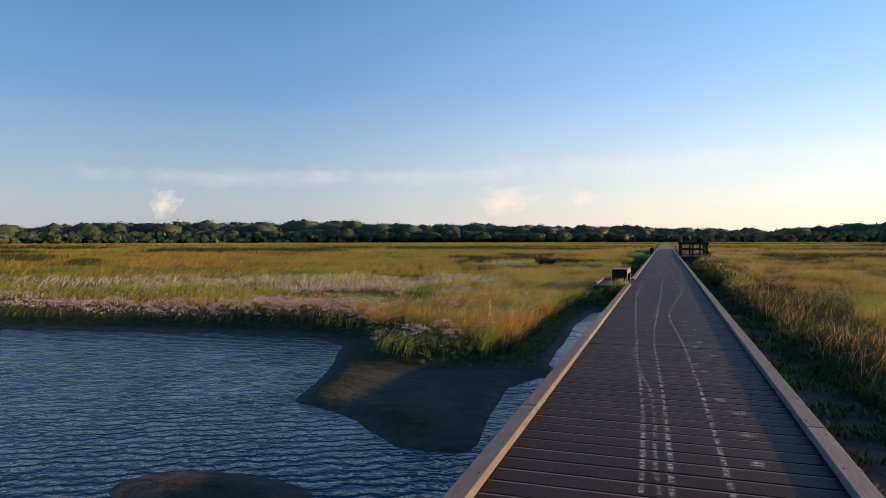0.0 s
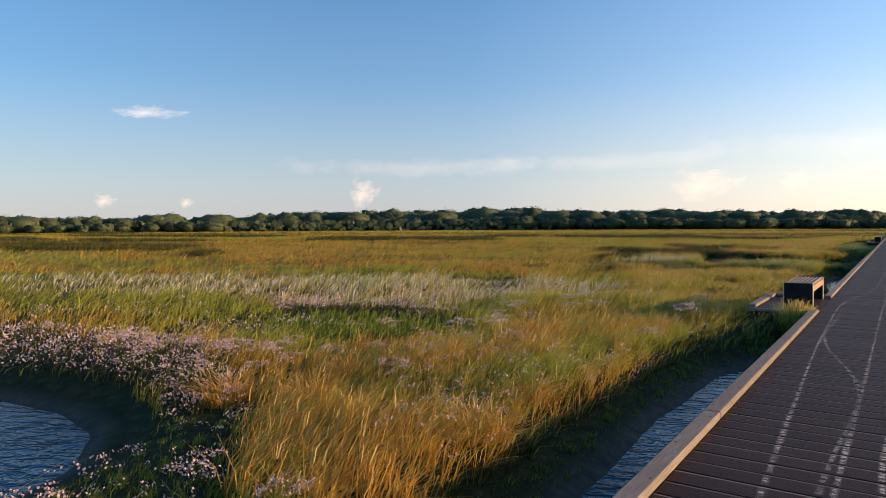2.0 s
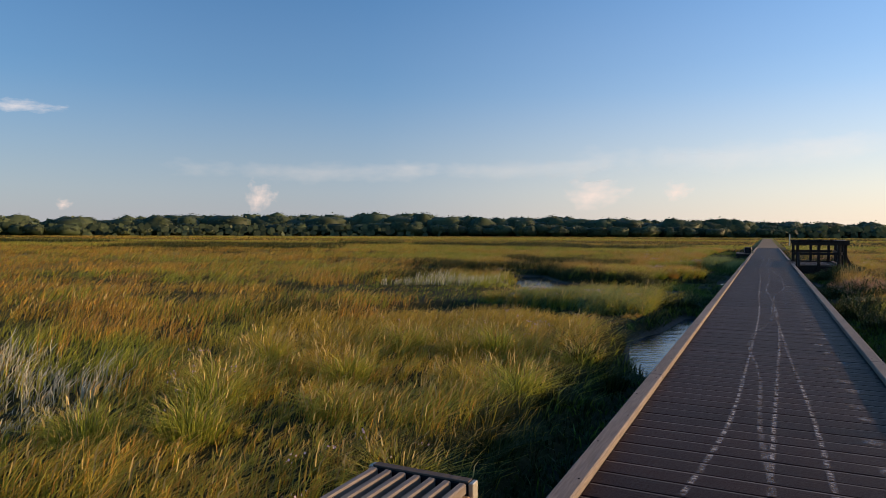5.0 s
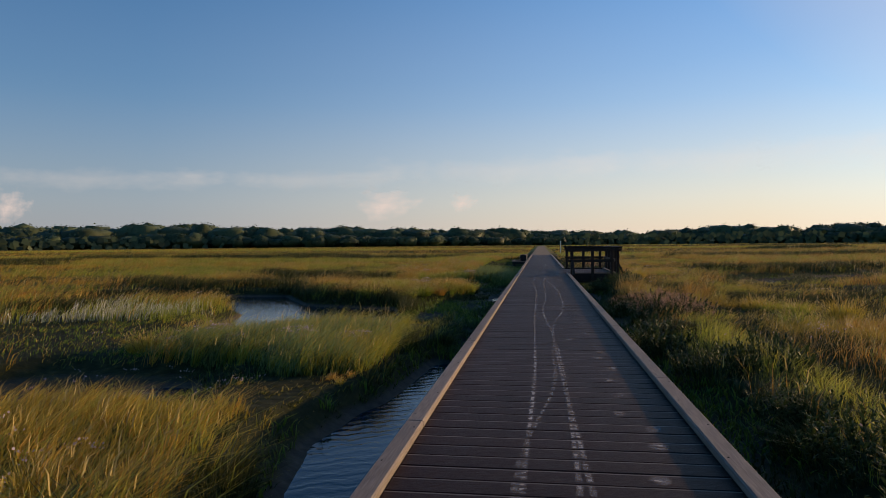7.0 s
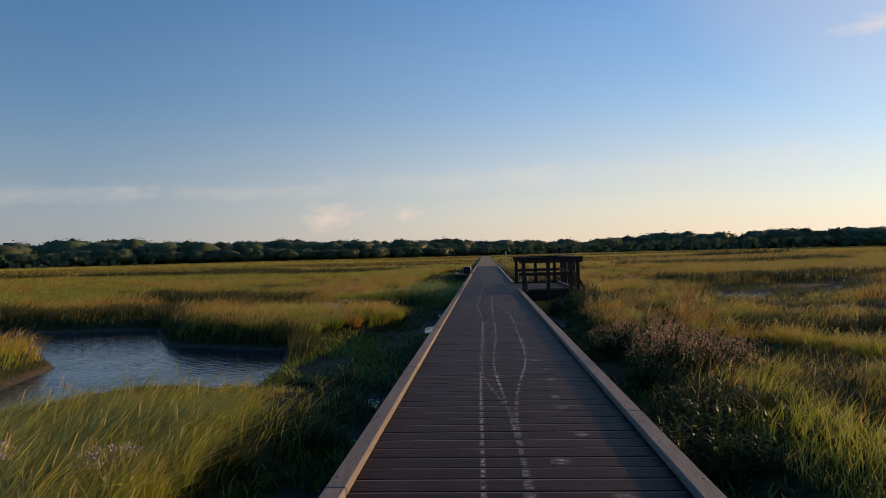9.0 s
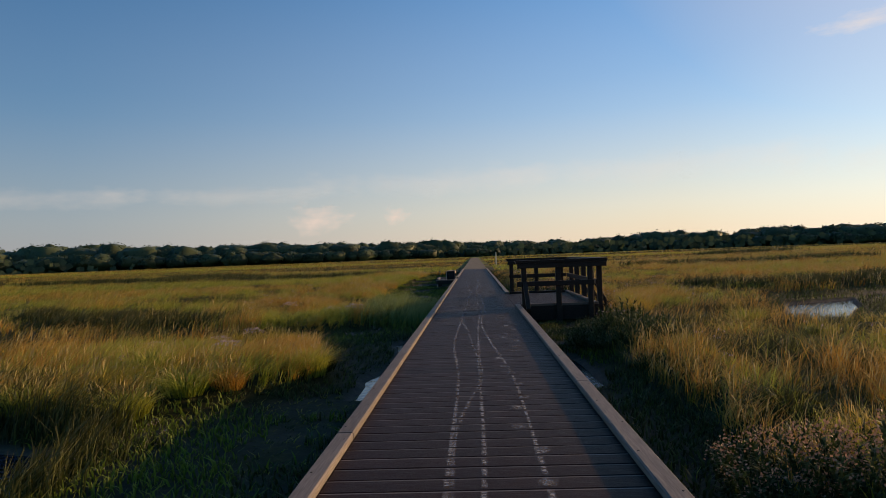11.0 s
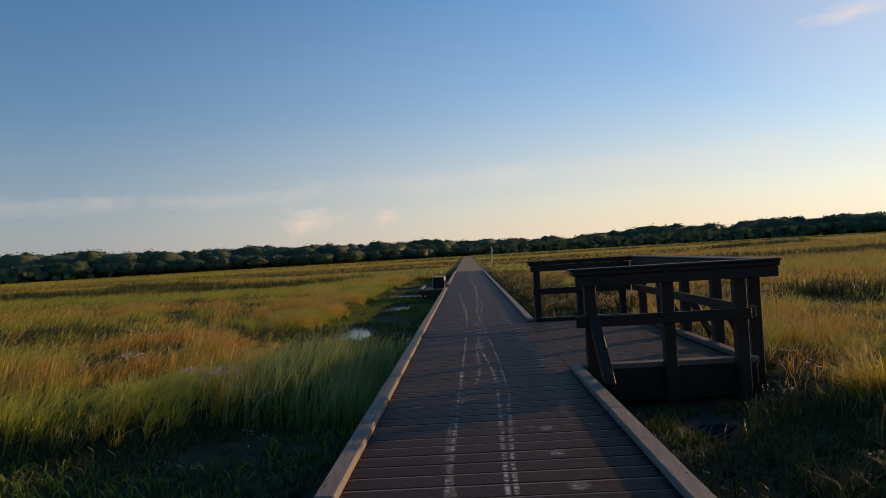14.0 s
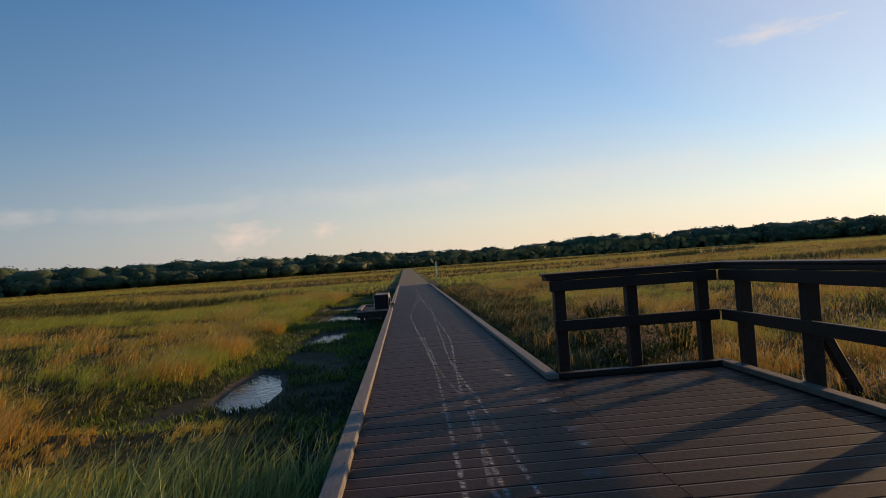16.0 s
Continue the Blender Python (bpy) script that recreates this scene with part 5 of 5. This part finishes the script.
planted(flowering_plant("lilac sea lavender with flat flower heads on dark stems", 16, 0.10, 0.20),
        spots_in(-5.4, -3.0, 5.0, 5.6, 14, 0.24) + spots_in(-4.0, -2.2, 5.4, 8.0, 14, 0.3) + spots_in(-1.8, -1.2, 2.6, 3.7, 4, 0.3) + spots_in(-3.4, -1.2, 8.2, 12, 14, 0.35)
        + spots_in(-3.2, -1.0, 18, 24, 7, 0.5) + spots_in(-3.5, -1.2, 28, 36, 8, 0.5))
planted(shrub("low dark green leafy scrub in the shade of the boardwalk", False), spots_in(1.62, 2.7, 29.6, 32.6, 12, 0.26) + spots_in(1.6, 2.3, 14, 23, 10, 0.45))
planted(shrub("low leafy scrub with pinkish rusty seed tops", True), spots_in(1.85, 2.7, 23.4, 25.8, 9, 0.3) + spots_in(2.2, 4.5, 38.5, 44, 6, 0.5))


# ---- pale wheel tracks and footmarks on the boards ----
def tracks():
    lines = (((-1, .58), (.3, .55), (1.6, .47), (4.4, .34), (8, .2), (11.7, .14), (14, .45), (15.6, .48), (19.2, .54), (22.7, .5), (27.7, .5), (29.3, .39), (30.8, .42), (35.2, .49), (38.4, .52), (44.4, .34), (50, .6), (60, .65)),
             ((-1, .69), (.75, .65), (3.1, .55), (7, .58), (11.8, .6), (13.85, .64), (17.1, .72), (19.3, .74), (21.5, .69), (23.7, .58), (25.1, .66), (28.7, .65), (31.3, .66), (33.9, .74), (35.25, .63), (37.5, .65), (40.5, .8), (49.8, .67), (60, .66)),
             ((-1, .9), (1, .87), (3.2, .8), (5.1, .68), (9.85, .99), (12, .86), (14.7, .84), (16.3, .78), (19, .72), (21.4, .69), (22.5, .73), (23.6, .9), (27.6, .91), (29.3, .79), (31.3, .68), (33.3, .8), (36.9, .74), (38.4, .66), (42, .72), (52, .85), (60, .68)))
    ys = np.arange(-7.8, 60, 0.02)
    runs = []
    for line in lines:
        py, px = np.array(line).T
        xs = np.interp(ys, py, px)
        for _ in range(2):
            xs = np.convolve(np.pad(xs, 30, mode="edge"), np.ones(61) / 61, "valid")
        runs.append(xs)
    sway = 0.5 + 0.5 * np.sin(ys * 0.83)
    runs.append(runs[0] * sway + runs[1] * (1 - sway) + 0.03 * np.sin(ys * 2.1))
    phase = np.mod(ys + 7.9 + PITCH / 2, PITCH) / PITCH
    on_board = np.nonzero((phase[:-1] > 0.04) & (phase[1:] < 0.93) & (phase[1:] > phase[:-1]))[0]
    co, up, quads, base = [], [], [], 0
    for k, xs in enumerate(runs):         # a thin film, fading to both sides, broken at every joint between boards
        half = 0.011 + 0.011 * vnoise(ys, ys * 0 + k * 9.0, 1.3, 12)
        grid = np.stack([np.stack([xs + f * half, ys, 0 * ys + 0.0022], 1) for f in (-1, -0.35, 0.35, 1)], 1)
        co.append(grid.reshape(-1, 3))
        up.append(np.tile([0.0, 1.0, 1.0, 0.0], len(ys)) * (0.6 if k == 3 else 1.0))
        for c in range(3):
            q = base + on_board * 4 + c
            quads.append(np.stack([q, q + 1, q + 5, q + 4], 1))
        base += len(ys) * 4
    y, ring = -5.0, np.arange(8) / 8 * 2 * np.pi
    while y < 44:
        y += rng.uniform(0.28, 0.5)
        x = 1.0 + rng.normal(0, 0.05) - 0.1 * math.sin(y * 0.3)
        mid = (round((y + 7.9) / PITCH)) * PITCH - 7.9
        inner = np.stack([x + 0.022 * np.cos(ring), mid + 0.03 * np.sin(ring), 0 * ring + 0.0022], 1)
        outer = np.stack([x + rng.uniform(0.04, 0.06) * np.cos(ring), mid + 0.058 * np.sin(ring), 0 * ring + 0.0022], 1)
        co.append(np.concatenate([inner, outer]))
        up.append(np.repeat([0.8, 0.0], 8))
        i, j = np.arange(8), (np.arange(8) + 1) % 8
        quads += [base + np.stack([i, j, 8 + j, 8 + i], 1), base + np.array([(0, 1, 2, 3), (0, 3, 4, 7), (7, 4, 5, 6)])]
        base += 16
    me = raw_mesh("mud_tracks", np.concatenate(co), np.concatenate(quads), False, np.concatenate(up))
    me.materials.append(M_CHALK)
    tagged(new("mud_tracks", me), "pale dried mud wheel tracks and footmarks across the boards", "marks", kind="stuff")


PITCH, GAP = 0.1435, 0.006
tracks()


# ---- deck boards, piece by piece ----
def board_mesh(name, x0, x1):
    """A deck board across the walk, with eased edges."""
    h = (PITCH - GAP) / 2
    prof = [(-h, -0.03), (-h, -0.004), (-h + 0.004, 0)]
    prof += [(h - 0.014, 0), (h - 0.003, 0), (h, -0.003), (h, -0.03)]
    n = len(prof)
    verts = [(x, y, z) for x in (x0, x1) for y, z in prof]
    faces = [(i, n + i, n + (i + 1) % n, (i + 1) % n) for i in range(n)] + [tuple(range(n)), tuple(range(2 * n - 1, n - 1, -1))]
    me = bpy.data.meshes.new(name)
    me.from_pydata(verts, [], faces)
    bm = bmesh.new()
    bm.from_mesh(me)
    bmesh.ops.recalc_face_normals(bm, faces=bm.faces)
    bm.to_mesh(me)
    bm.free()
    me.materials.append(M_PLANK)
    me.materials.append(M_PALE_EDGE)
    for k in (3, 4):                # the paler far edge of the board
        me.polygons[k].material_index = 1
    return me


main_board = board_mesh("board", 0.0, W)
rest = bmesh.new()
i, y = 0, -7.9
while y < END:
    if -1.5 < y < 41.4:
        ob = new("board", main_board)
        ob.parent, ob.location = boardwalk, (0, y, rng.uniform(-0.001, 0.001))
    else:
        box(rest, (0, y - (PITCH - GAP) / 2, -0.03), (W, y + (PITCH - GAP) / 2, 0))
    y += PITCH
more = part("far_boards", rest, M_BOARD, boardwalk)
more["kind"] = "stuff"
side_board = board_mesh("board", W + 0.004, PL_X1)
y = PL_Y0 + PITCH / 2
while y < PL_Y1:
    ob = new("board", side_board)
    ob.parent, ob.location = platform, (0, y, -0.0005)
    y += PITCH
for bay in [o for o in bpy.data.objects if o.name.startswith("bench_platform")]:
    base = 10.59 if bay.name == "bench_platform" else 46.7
    bay_board = board_mesh("board", -0.765, -0.004)
    y = base + 0.08 + PITCH / 2
    while y < base + 1.8:
        ob = new("board", bay_board)
        ob.parent, ob.location = bay, (0, y, -0.003)
        y += PITCH
